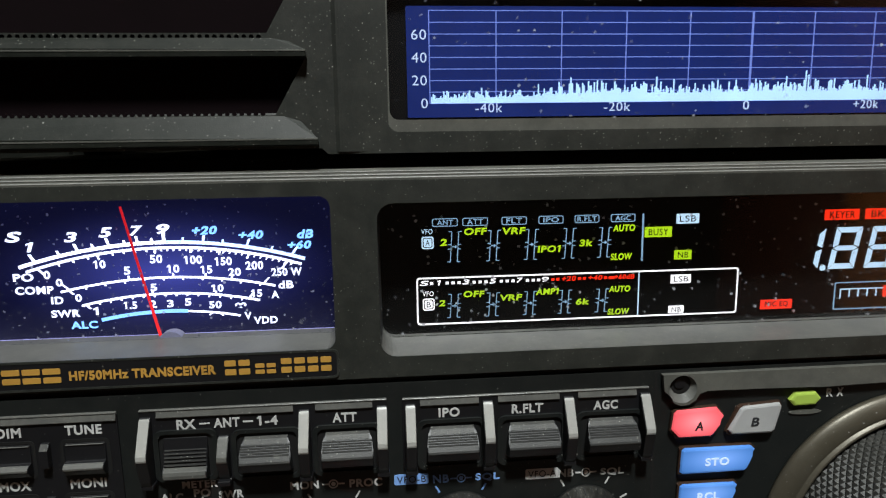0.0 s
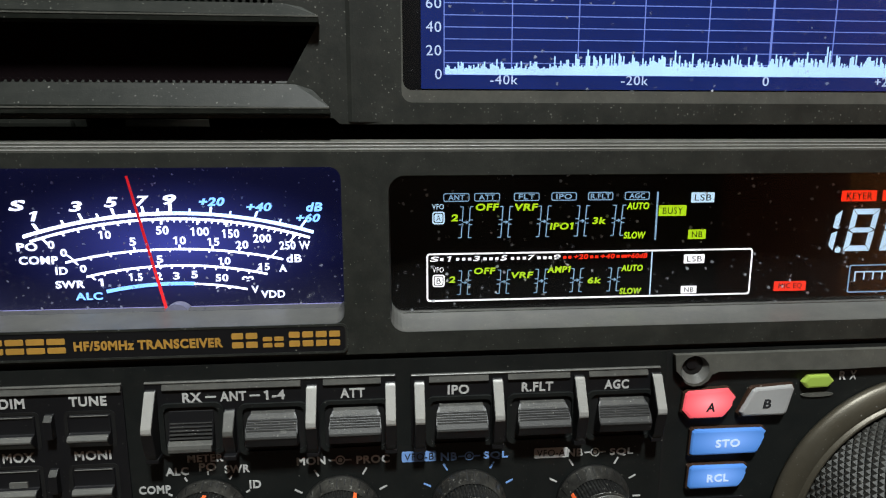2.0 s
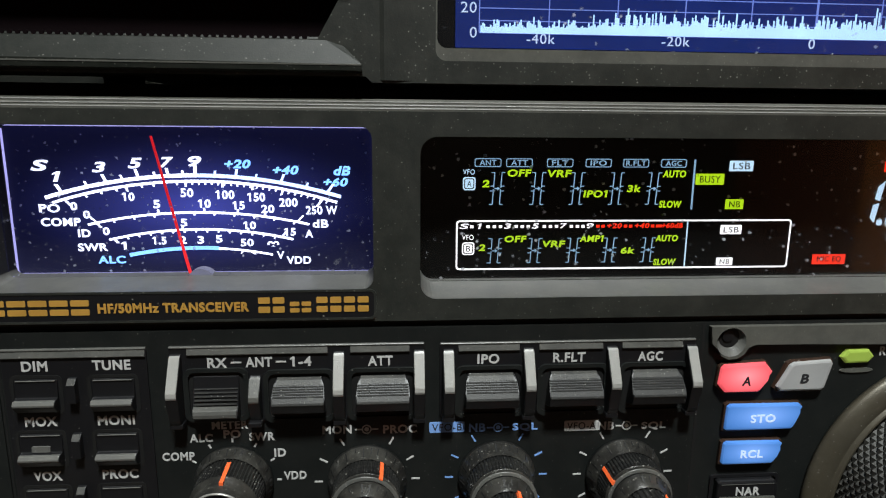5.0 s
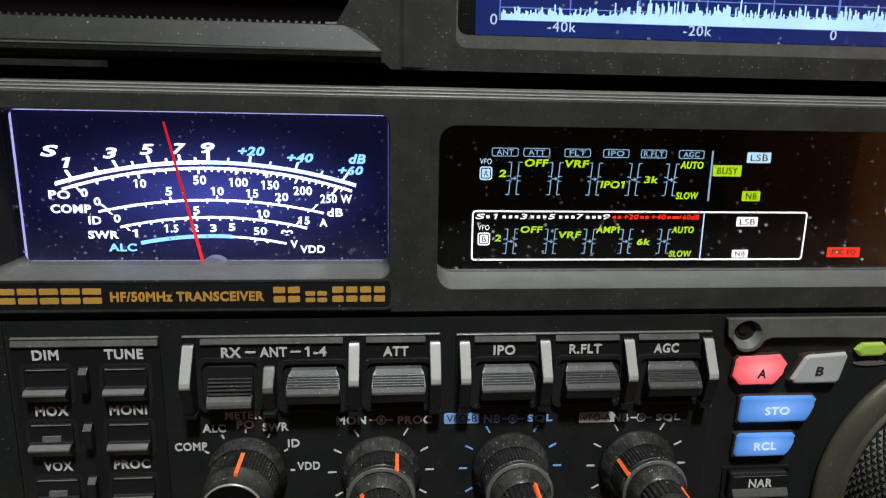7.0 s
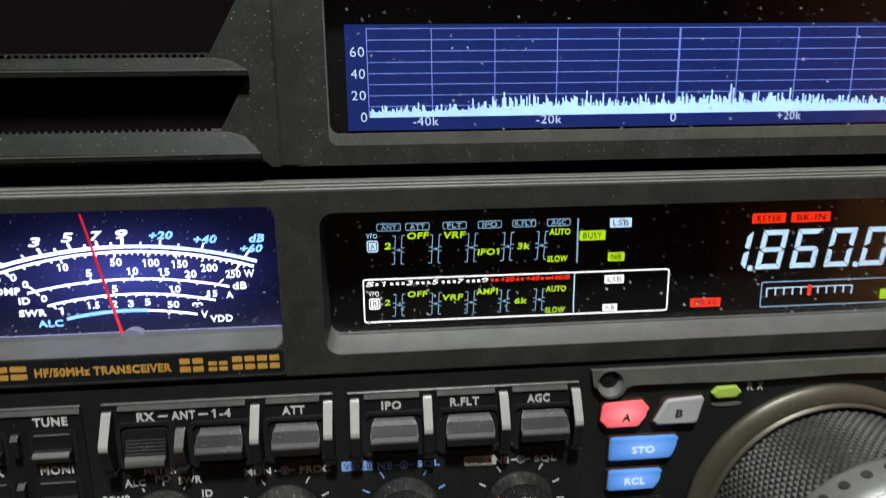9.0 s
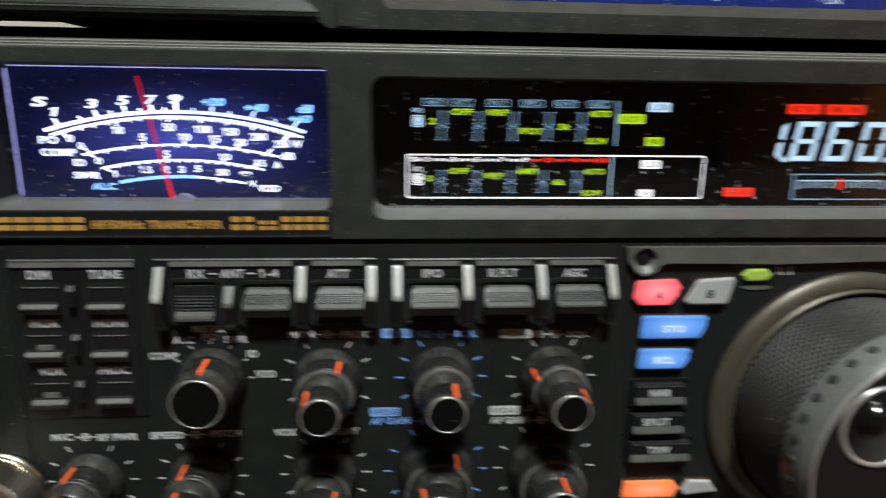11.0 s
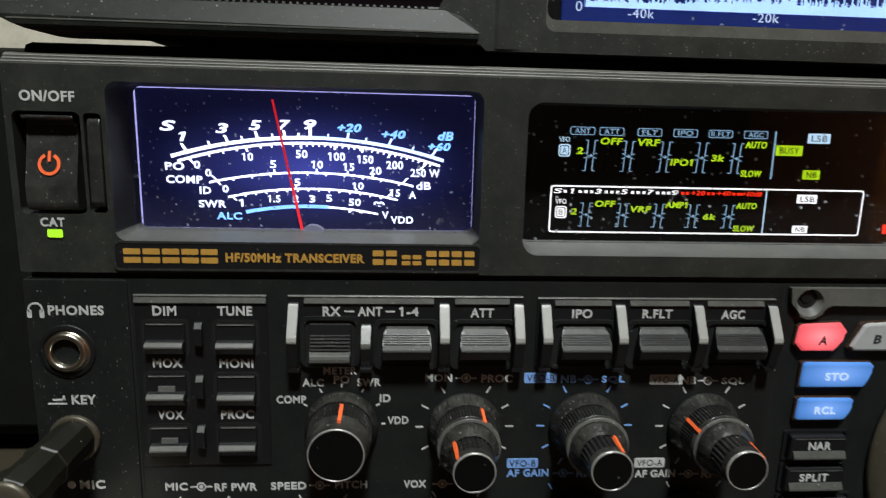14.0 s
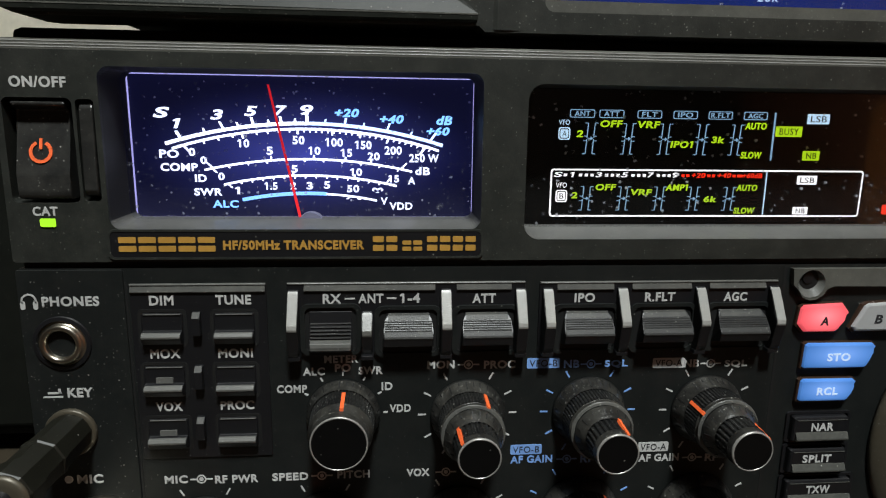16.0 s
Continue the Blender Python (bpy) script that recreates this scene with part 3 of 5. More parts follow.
# --- nameplate under the meter ---
plate = part("nameplate", prism(rrect(28.0, 100.6, 107.9, 113.1, 0.9), -0.75, -0.4, bevel=0.12), BLACK, radio, "glossy black nameplate with gold writing")
part("plate_edge", ring(rrect(27.6, 101.0, 107.5, 113.5, 1.2), rrect(28.05, 100.55, 107.95, 113.05, 0.9), -0.85, -0.45), BEZEL, plate)
def gold_mark(x0, x1, z0, z1):
    """A plain stand-in for a maker's letter: two gold bars."""
    h = (z1 - z0) * 0.4
    bm = prism(rrect(x0, x1, z0, z0 + h, 0.2, 2), -0.85, -0.7)
    prism(rrect(x0, x1, z1 - h, z1, 0.2, 2), -0.85, -0.7, bm)
    part("emblem", bm, GOLD, plate)


for k in range(5):
    gold_mark(29.6 + 3.75 * k, 32.9 + 3.75 * k, 109.1, 112.0)
lettering("HF/50MHz TRANSCEIVER", 63.2, 110.35, 27.6, 1.9, -0.85, GOLD, plate, 0, 0.04)
for x0, w, z1 in ((78.7, 2.4, 112.1), (81.4, 2.4, 112.1), (84.6, 2.0, 111.2), (86.8, 2.0, 111.2), (89.6, 2.3, 112.1), (92.2, 2.3, 112.1), (94.8, 2.3, 112.1), (97.4, 2.3, 112.1)):
    gold_mark(x0, x0 + w - 0.2, 109.1, z1)

# --- power switch and status lamp ---
switch = part("power_switch", sideways([(3.4, 119.3), (-0.3, 119.3), (-0.8, 119.8), (-1.0, 120.8), (-0.8, 124.0), (0.05, 127.6), (0.75, 130.5), (1.7, 134.2), (1.8, 136.0), (-0.1, 136.6), (-0.5, 137.1), (-0.2, 137.5), (3.4, 137.6)], 12.3, 21.9, bevel=0.3), SWITCH, radio, "black rocker power switch, scooped at the top")
part("recess", box(10.4, 27.6, 5.0, 6.0, 118.2, 138.6), DEEP, switch)
part("guard", sideways([(4.0, 119.6), (-0.2, 120.0), (-0.9, 121.0), (-0.3, 136.4), (0.3, 137.4), (4.0, 137.6)], 24.3, 26.8, bevel=0.3), SWITCH, switch)
sym = bmesh.new()
for k in range(14):
    tick(16.7, 128.2, 28 + 304 * k / 14 + 11, 1.5, 2.1, 0.74, -0.05, sym)
tick(16.7, 128.2, 0, 0.5, 2.5, 0.55, -0.05, sym)
for v in sym.verts:
    v.co.y += (v.co.z - 128.2) * 0.238
part("power_symbol", sym, ORANGE, switch, "orange power symbol")
lettering("ON/OFF", 17.7, 141.0, 10.0, 2.0, -0.6, PRINT, bezel, 0, 0.03)
lettering("CAT", 16.6, 117.0, 4.6, 1.8, -0.6, PRINT, bezel, 0, 0.03)
part("status_lamp", prism(rrect(15.5, 18.3, 114.0, 115.6, 0.2), -0.75, 0.3, bevel=0.15), LED_LIME, radio, "small lit lime green lamp")

# --- fluorescent display ---
DY = 10.5
display = part("display", prism(rrect(D0 - 1, D1 + 1, DZ0 - 1, DZ1 + 1, 1), DY + 0.3, DY + 1.4), VF_BACK, radio, "black display panel with lit coloured segments")
glass = part("window", prism(rrect(D0 + 0.3, D1 - 0.3, DZ0 + 1.3, DZ1 - 0.3, 2.6), 8.4, 8.9), DISPLAY_GLASS, display, "clear dusty display window")
glass.visible_shadow = False


def seg_text(text, x, z, w, h, mat, bold=0.02, shear=0.0, y=DY):
    return lettering(text, x, z, w, h, y, mat, display, shear, bold, "segment")


def badge(text, x, z, w, h, mat, filled=True, tw=0.72):
    if filled:
        part("segment", prism(rrect(x - w / 2, x + w / 2, z - h / 2, z + h / 2, 0.12, 2), DY, DY + 0.1), mat, display)
        seg_text(text, x, z, w * tw, h * 0.62, DARKPRINT, 0.0, 0, DY - 0.12)
    else:
        part("segment", ring(rrect(x - w / 2, x + w / 2, z - h / 2, z + h / 2, 0.35, 2), rrect(x - w / 2 + 0.16, x + w / 2 - 0.16, z - h / 2 + 0.16, z + h / 2 - 0.16, 0.25, 2), DY, DY + 0.1), mat, display)
        seg_text(text, x, z, w * tw, h * 0.62, mat, 0.01)


for text, x in (("ANT", 123.7), ("ATT", 130.2), ("FLT", 138.7), ("IPO", 146.8), ("R.FLT", 154.8), ("AGC", 162.9)):
    badge(text, x, 136.9, 5.5, 1.75, VF_BLUE, False, 0.78 if len(text) > 3 else 0.62)
for mark, z0, mat in (("A", 132.6, VF_PALE), ("B", 119.0, VF_WHITE)):
    seg_text("VFO", 119.8, z0 + 2.4, 2.4, 1.1, mat, 0.0)
    part("segment", ring(rrect(118.6, 121.2, z0 - 1.35, z0 + 1.35, 0.5, 3), rrect(118.85, 120.95, z0 - 1.1, z0 + 1.1, 0.4, 3), DY, DY + 0.1), mat, display)
    part("segment", prism(rrect(119.05, 120.75, z0 - 0.9, z0 + 0.9, 0.3, 3), DY, DY + 0.1), mat, display)
    seg_text(mark, 119.9, z0, 0.9, 1.2, DARKPRINT, 0.0, 0, DY - 0.12)
for text, x, z, w, h in (("2", 123.3, 132.6, 1.5, 1.5), ("OFF", 130.3, 134.8, 5.0, 1.5), ("VRF", 138.7, 134.7, 5.1, 1.5), ("IPO1", 146.5, 130.5, 5.2, 1.5), ("3k", 154.7, 131.6, 3.0, 1.5), ("AUTO", 163.2, 134.7, 5.0, 1.5), ("SLOW", 162.8, 128.3, 4.9, 1.5),
                         ("2", 122.8, 119.2, 1.4, 1.4), ("OFF", 129.9, 121.0, 4.7, 1.4), ("VRF", 138.1, 119.9, 4.9, 1.4), ("AMP1", 146.2, 121.0, 5.2, 1.4), ("6k", 154.2, 118.4, 3.0, 1.4), ("AUTO", 162.6, 121.0, 4.9, 1.4), ("SLOW", 162.5, 115.8, 5.0, 1.4)):
    seg_text(text, x, z, w, h, VF_LIME, 0.03, 0.12)


def gate(x, z, h):
    """A pair of slanted brackets with an arrow between them."""
    bm = bmesh.new()
    for side in (-1, 1):
        bx = x + side * 0.75
        lean = 0.06
        for p, q in ((-h, -0.15), (0.15, h)):
            prism([(bx - 0.09 + lean * p, z + p), (bx + 0.09 + lean * p, z + p), (bx + 0.09 + lean * q, z + q), (bx - 0.09 + lean * q, z + q)], DY, DY + 0.1, bm)
        for p in (-h, -0.5, 0.5, h):
            box(min(bx, bx + side * 0.7) + lean * p, max(bx, bx + side * 0.7) + lean * p, DY, DY + 0.1, z + p - 0.08, z + p + 0.08, bm=bm)
    prism([(x - 0.55, z - 0.1), (x + 0.05, z - 0.1), (x + 0.05, z - 0.42), (x + 0.62, z), (x + 0.05, z + 0.42), (x + 0.05, z + 0.1), (x - 0.55, z + 0.1)], DY, DY + 0.1, bm)
    return part("segment", bm, VF_BLUE, display)


for x in (125.7, 134.2, 142.5, 150.9, 158.9):
    gate(x, 131.6, 3.3)
for x in (125.5, 134.0, 142.3, 150.2, 158.6):
    gate(x, 118.5, 2.6)
part("segment", bars([(167.3, 167.65, 127.2, 137.7)], DY, DY + 0.1), VF_BLUE, display)
badge("BUSY", 171.0, 133.6, 6.2, 2.3, VF_LIME)
badge("LSB", 177.65, 136.4, 5.2, 2.2, VF_PALE)
badge("NB", 176.9, 128.3, 4.0, 2.1, VF_LIME, tw=0.6)
badge("LSB", 176.7, 122.8, 4.7, 2.0, VF_WHITE)
badge("NB", 175.9, 115.8, 3.6, 1.7, VF_WHITE, tw=0.6)
part("segment", ring(rrect(117.3, 190.2, 114.4, 125.0, 0.7, 3), rrect(117.65, 189.9, 114.75, 124.65, 0.5, 3), DY, DY + 0.1), VF_WHITE, display)
part("segment", bars([(166.85, 167.1, 114.8, 124.6)], DY, DY + 0.1), VF_PALE, display)
for text, x, w, mat in (("S", 119.0, 2.0, VF_WHITE), ("1", 122.2, 0.9, VF_WHITE), ("3", 128.1, 1.5, VF_WHITE), ("5", 134.0, 1.5, VF_WHITE), ("7", 140.0, 1.5, VF_WHITE), ("9", 145.7, 1.5, VF_WHITE), ("+20", 151.0, 3.2, VF_RED), ("+40", 157.0, 3.2, VF_RED), ("+60dB", 163.6, 4.6, VF_RED)):
    seg_text(text, x, 123.75, w, 1.1, mat, 0.02, 0.15)
part("segment", bars([(x - 0.35, x + 0.35, 123.35, 123.95) for x in (120.6, 124.0, 125.3, 126.6, 129.9, 131.2, 132.5, 135.9, 137.2, 138.5, 141.7, 143.0, 144.2)], DY, DY + 0.1), VF_WHITE, display)
part("segment", bars([(x - 0.35, x + 0.35, 123.35, 123.95) for x in (147.4, 148.5, 153.4, 154.5, 159.3, 160.4, 161.0)], DY, DY + 0.1), VF_RED, display)
badge("KEYER", 213.9, 136.4, 8.3, 2.4, VF_RED)
badge("BK-IN", 224.4, 136.4, 9.8, 2.4, VF_RED)
badge("MIC EQ", 199.7, 116.1, 7.6, 2.2, VF_RED)

SEGS = {"0": "abcdef", "1": "bc", "6": "acdefg", "8": "abcdefg"}


def digit(ch, x, z, w, h):
    bm = bmesh.new()
    t = 1.25
    hw, hh = w / 2, h / 2
    shapes = {"a": [(-hw, hh), (hw, hh), (hw - t, hh - t), (-hw + t, hh - t)], "d": [(-hw, -hh), (hw, -hh), (hw - t, -hh + t), (-hw + t, -hh + t)],
              "b": [(hw, hh - 0.25), (hw, 0.2), (hw - t, 0.7), (hw - t, hh - t - 0.2)], "c": [(hw, -hh + 0.25), (hw, -0.2), (hw - t, -0.7), (hw - t, -hh + t + 0.2)],
              "f": [(-hw, hh - 0.25), (-hw, 0.2), (-hw + t, 0.7), (-hw + t, hh - t - 0.2)], "e": [(-hw, -hh + 0.25), (-hw, -0.2), (-hw + t, -0.7), (-hw + t, -hh + t + 0.2)],
              "g": [(-hw + 0.3, 0), (-hw + t, 0.55), (hw - t, 0.55), (hw - 0.3, 0), (hw - t, -0.55), (-hw + t, -0.55)]}
    for s_ in SEGS[ch]:
        prism([(x + px + 0.16 * pz, z + pz) for px, pz in shapes[s_]], DY, DY + 0.1, bm)
    return part("digit", bm, VF_PALE, display)


digit("1", 206.9, 128.7, 5.6, 9.6)
part("digit", prism(rrect(209.6, 210.9, 123.6, 124.9, 0.4, 3), DY, DY + 0.1), VF_PALE, display)
for k, ch in enumerate("860"):
    digit(ch, 215.4 + 8.75 * k, 128.7, 6.3, 9.6)
part("digit", prism(rrect(236.6, 237.9, 123.6, 124.9, 0.4, 3), DY, DY + 0.1), VF_PALE, display)
for k, ch in enumerate("000"):
    digit(ch, 242.0 + 8.75 * k, 128.7, 6.3, 9.6)
part("segment", ring(rrect(213.6, 300, 114.2, 120.7, 0.4, 2), rrect(213.85, 299.75, 114.45, 120.45, 0.3, 2), DY, DY + 0.1), VF_BLUE, display)
part("segment", bars([(215.0, 237.2, 118.9, 119.15)] + [(215.0 + 2.2 * k, 215.3 + 2.2 * k, 117.2 if k % 5 else 116.8, 118.9) for k in range(11)], DY, DY + 0.1), VF_PALE, display)
part("segment", bars([(225.6, 226.5, 116.9, 119.6)], DY - 0.1, DY), VF_RED, display)
badge("TUNER", 251.3, 116.4, 13.0, 2.6, VF_LIME)

# ---------------- lower panel ----------------
panel = part("lower_panel", prism(rrect(X0, X1, 14.0, 105.6, 0.6, 2), 0.0, 14.4), PANEL, radio, "black satin control panel with white lettering")
part("seam", box(X0 + 1, X1 - 1, 1.4, 14, 105.4, 107.2), DEEP, radio)
part("side_plate", prism(rrect(X0, 29.6, 14.2, 105.4, 0.4, 2), -0.35, 0.05, bevel=0.1), PANEL, radio)
part("left_seam", bars([(29.75, 30.15, 14.2, 102.5)], -0.08, 0.05), DEEP, panel)


def say(text, x, z, w, h=2.0, y=-0.12, mat=None, bold=0.028, owner=None, shear=0.0):
    return lettering(text, x, z, w, h, y, mat or PRINT, owner or panel, shear, bold)


say("PHONES", 19.4, 99.1, 10.8, 2.0, y=-0.47)
cans = bmesh.new()
for k in range(12):
    tick(11.6, 99.2, -100 + 200 * k / 11, 1.15, 1.5, 0.45, -0.47, cans)
for sx in (-1.2, 1.2):
    prism(rrect(11.6 + sx - 0.45, 11.6 + sx + 0.45, 97.5, 99.2, 0.3, 3), -0.47, -0.3, cans)
part("headphone_symbol", cans, PRINT, panel)
say("KEY", 19.4, 79.9, 4.9, 2.0, y=-0.47)
part("key_symbol", bars([(12.2, 16.0, 78.9, 79.2), (13.2, 15.8, 79.7, 80.1), (15.2, 15.7, 79.7, 80.8)], -0.47, -0.3), PRINT, panel)
say("MIC", 19.6, 60.6, 5.2, 2.0, y=-0.47)
part("mic_symbol", lathe(15.3, 60.6, [(0.8, -0.47), (0.9, -0.3)], 20), PRINT, panel)


def jack(cx, cz):
    ob = part("headphone_jack", lathe(cx, cz, [(2.8, 6.0), (2.8, -1.0), (3.05, -1.5), (3.7, -1.6), (4.1, -1.1), (4.2, -0.4), (4.7, -0.4)], 48, close=False), STEEL, radio, "worn nickel headphone socket", True)
    part("bore", lathe(cx, cz, [(2.75, 5.9), (2.75, 0.0)], 32, close=False), DEEP, ob)
    part("bore_end", lathe(cx, cz, [(2.9, 6.1), (2.9, 6.0)], 32), DEEP, ob)
    part("contact", box(cx + 0.3, cx + 2.0, 1.0, 5.0, cz - 2.2, cz - 1.3, 0.1), STEEL, ob)
    part("washer", lathe(cx, cz, [(4.6, -0.45), (4.8, -0.75), (5.5, -0.65), (5.7, -0.3)], 48, close=False), BLACK, ob)


jack(17.0, 90.4)


# --- block of six push keys ---
def bevelled_hood(x0, x1, z0, z1, name, label, spans=None):
    """A flat raised field with a thin bright top edge and grey chamfer strips below it, broken at the guards."""
    hood = part(name, prism(rrect(x0, x1, z0, z1, 0.4, 2), -0.4, 0.1, bevel=0.12), BLACK, radio, label)
    # Ledge and chamfer coloured greyer than the field for the light they catch.
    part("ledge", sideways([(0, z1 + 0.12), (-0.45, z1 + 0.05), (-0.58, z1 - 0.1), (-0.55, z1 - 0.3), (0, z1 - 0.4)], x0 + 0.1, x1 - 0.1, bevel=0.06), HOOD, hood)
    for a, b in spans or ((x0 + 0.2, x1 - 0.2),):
        part("chamfer", sideways([(0, z1 - 0.34), (-0.42, z1 - 0.36), (-0.82, z1 - 1.5), (-0.75, z1 - 1.68), (0, z1 - 1.72)], a, b, bevel=0.05), HOOD, hood, "grey chamfer, paler as a lit facet")
    return hood


key_field = bevelled_hood(30.6, 57.2, 64.8, 102.4, "key_field", "black raised field for six push keys")
PUSH_ROWS = (("DIM", 36.7, 99.1, 4.7, 36.6, 93.4, 0), ("TUNE", 50.7, 99.1, 7.0, 50.7, 93.3, 0), ("MOX", 36.7, 87.9, 5.9, 36.3, 82.2, 1), ("MONI", 50.6, 87.8, 6.9, 50.5, 82.0, 0), ("VOX", 36.7, 76.4, 5.3, 36.3, 70.6, 1), ("PROC", 50.4, 76.4, 6.8, 50.4, 70.6, 0))
for text, tx, tz, tw, bx, bz, lamp_on in PUSH_ROWS:
    say(text, tx, tz, tw, 2.0, y=-0.52, owner=key_field)
    key = part("push_key", sideways([(0, bz + 3.2), (-0.55, bz + 3.1), (-0.65, bz - 0.6), (-2.1, bz - 0.8), (-2.4, bz - 1.4), (-2.3, bz - 2.0), (-1.2, bz - 3.3), (0, bz - 3.4)], bx - 3.9, bx + 3.9, bevel=0.18), BLACK, key_field, "black push key, its grey ledge coloured as lit")
    # Ledge and top line coloured paler than the key where light catches them.
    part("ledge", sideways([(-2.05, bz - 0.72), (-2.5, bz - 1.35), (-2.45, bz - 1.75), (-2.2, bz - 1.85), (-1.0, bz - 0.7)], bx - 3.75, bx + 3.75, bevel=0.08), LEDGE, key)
    part("top_edge", box(bx - 3.6, bx + 3.6, -0.78, -0.5, bz + 2.75, bz + 2.9, 0.04), LEDGE, key, "thin pale top edge, lit tone painted on")
    part("recess", ring(rrect(bx - 4.8, bx + 4.8, bz - 4.1, bz + 3.9, 1.2), rrect(bx - 4.1, bx + 4.1, bz - 3.5, bz + 3.3, 0.8), -0.5, -0.3), DEEP, key)
    if lamp_on:
        part("lamp", prism(rrect(bx - 1.7, bx + 1.7, bz - 0.5, bz + 0.7, 0.15, 2), -0.95, -0.5), LEDGE, key)
for x, z in ((43.4, 95.0), (43.2, 83.6), (43.0, 72.4)):
    post = part("divider", sideways([(0, z + 1.9), (-1.0, z + 1.7), (-1.9, z + 0.6), (-1.9, z - 3.0), (0, z - 3.2)], x - 0.8, x + 0.8, bevel=0.12), BLACK, key_field)
    # Grey facet on the black post stands in for light on its top.
    part("lit_top", sideways([(-1.0, z + 1.74), (-1.95, z + 0.7), (-1.8, z + 0.5), (-0.9, z + 1.5)], x - 0.7, x + 0.7), RIBS, post, "top facet, lit tone in its colour")

# --- rocker switches with guards ---
hood_a = bevelled_hood(61.3, 110.3, 86.8, 102.4, "switch_field", "black raised field with rocker switches", ((64.7, 91.4), (95.8, 107.3)))
hood_b = bevelled_hood(113.3, 165.6, 86.8, 102.2, "switch_field", "black raised field with rocker switches", ((117.0, 129.2), (133.2, 146.2), (150.2, 162.8)))


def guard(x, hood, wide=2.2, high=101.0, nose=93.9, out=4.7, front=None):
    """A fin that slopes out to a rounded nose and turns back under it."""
    g = part("guard", sideways([(0, high + 0.1), (-0.9, high), (-1.25, high - 0.5), (-out + 0.15, nose + 0.7), (-out, nose), (-out + 0.15, nose - 0.6), (-out + 1.2, 88.6), (-out + 1.9, 87.4), (0, 87.2)], x - wide / 2, x + wide / 2, bevel=0.25), BLACK, hood, "black guard fin with a pale front, lamp light in its colour")
    # Pale plate on the upper slope stands in for lamp light on the fin.
    part("lit_front", sideways([(-1.0, high - 0.1), (-1.32, high - 0.5), (-out + 0.02, nose + 0.8), (-out - 0.1, nose), (-out + 0.05, nose - 0.5), (-out + 0.5, nose), (-1.0, high - 1.0)], x - wide / 2 + 0.12, x + wide / 2 - 0.12, bevel=0.1), front or GUARD, g, "pale front, lamp light in its colour")
    part("foot", box(x - wide / 2 - 0.15, x + wide / 2 + 0.15, -2.9, 0, 86.6, 87.6, 0.2), BLACK, g)


def rocker(x0, x1, z1, hood, lower=False):
    """A rocker cap in a rounded pocket: pale top edge, grooved slope, plain lip; lower: tipped the other way."""
    x0, x1 = x0 + 0.1, x1 - 0.1
    if lower:
        prof = [(0, z1), (-0.6, z1 - 0.1), (-0.9, z1 - 2.4), (-2.0, z1 - 5.8), (-3.0, z1 - 6.4), (-3.2, z1 - 7.6), (-2.2, z1 - 8.4), (0, z1 - 8.6)]
    else:
        prof = [(0, z1), (-1.0, z1 - 0.05), (-1.5, z1 - 0.35), (-2.1, z1 - 1.1), (-3.6, z1 - 3.1), (-4.3, z1 - 4.0), (-4.45, z1 - 4.4), (-3.9, z1 - 6.2), (0, z1 - 7.5)]
    bm = sideways(prof, x0, x1)
    if not lower:
        for v in bm.verts:
            if v.co.z > z1 - 0.5:
                v.co.x += 0.7 * (1 if v.co.x < (x0 + x1) / 2 else -1)
            elif v.co.z > z1 - 1.5:
                v.co.x += 0.15 * (1 if v.co.x < (x0 + x1) / 2 else -1)
    bmesh.ops.bevel(bm, geom=list(bm.edges), offset=0.16, segments=2, affect="EDGES", profile=0.5)
    cap = part("rocker", bm, BLACK, hood, "black ribbed rocker switch")
    rib = bmesh.new()
    for k in range(5):
        if lower:
            a = (-1.0 - 0.27 * k, z1 - 2.6 - 0.68 * k)
        else:
            a = (-2.32 - 0.30 * k, z1 - 1.40 - 0.40 * k)
        sideways([(a[0] + 0.25, a[1] + 0.14), (a[0] - 0.13, a[1] + 0.10), (a[0] - 0.2, a[1] - 0.05), (a[0] + 0.2, a[1] - 0.14)], x0 + 0.25, x1 - 0.25, rib)
    tagged(part("ribs", rib, ROCKER, cap), kind="stuff")
    # Edge strips and lip set paler than the black cap as its lit faces.
    if lower:
        part("ledge", sideways([(-2.0, z1 - 5.75), (-3.05, z1 - 6.3), (-3.32, z1 - 7.0), (-3.28, z1 - 7.7), (-2.4, z1 - 7.9)], x0 + 0.2, x1 - 0.2, bevel=0.08), HOOD, cap, "pale lower edge, coloured as lit")
    else:
        part("ledge", sideways([(-0.9, z1 + 0.03), (-1.55, z1 - 0.30), (-2.2, z1 - 1.1), (-1.8, z1 - 1.2)], x0 + 0.85, x1 - 0.85), RIBS, cap, "pale top edge, lit tone painted on")
        part("lip", sideways([(-3.65, z1 - 3.12), (-4.37, z1 - 3.95), (-4.53, z1 - 4.3), (-4.5, z1 - 4.5), (-3.4, z1 - 4.3)], x0 + 0.15, x1 - 0.15, bevel=0.05), ROCKER, cap, "paler lip")
    part("pocket", ring(rrect(x0 - 1.9, x1 + 1.9, z1 - 9.4, z1 + 1.5, 1.7), rrect(x0 - 0.9, x1 + 0.9, z1 - 8.6, z1 + 0.75, 1.2), -1.0, -0.3), PANEL, cap, "rounded black pocket rim")
    part("recess", prism(rrect(x0 - 1.1, x1 + 1.1, z1 - 8.8, z1 + 0.95, 1.1), -0.5, -0.42), DEEP, cap)


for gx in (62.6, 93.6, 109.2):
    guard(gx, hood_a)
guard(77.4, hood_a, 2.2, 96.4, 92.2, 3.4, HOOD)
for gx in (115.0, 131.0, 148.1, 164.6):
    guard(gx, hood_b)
rocker(65.6, 74.4, 96.6, hood_a, True)
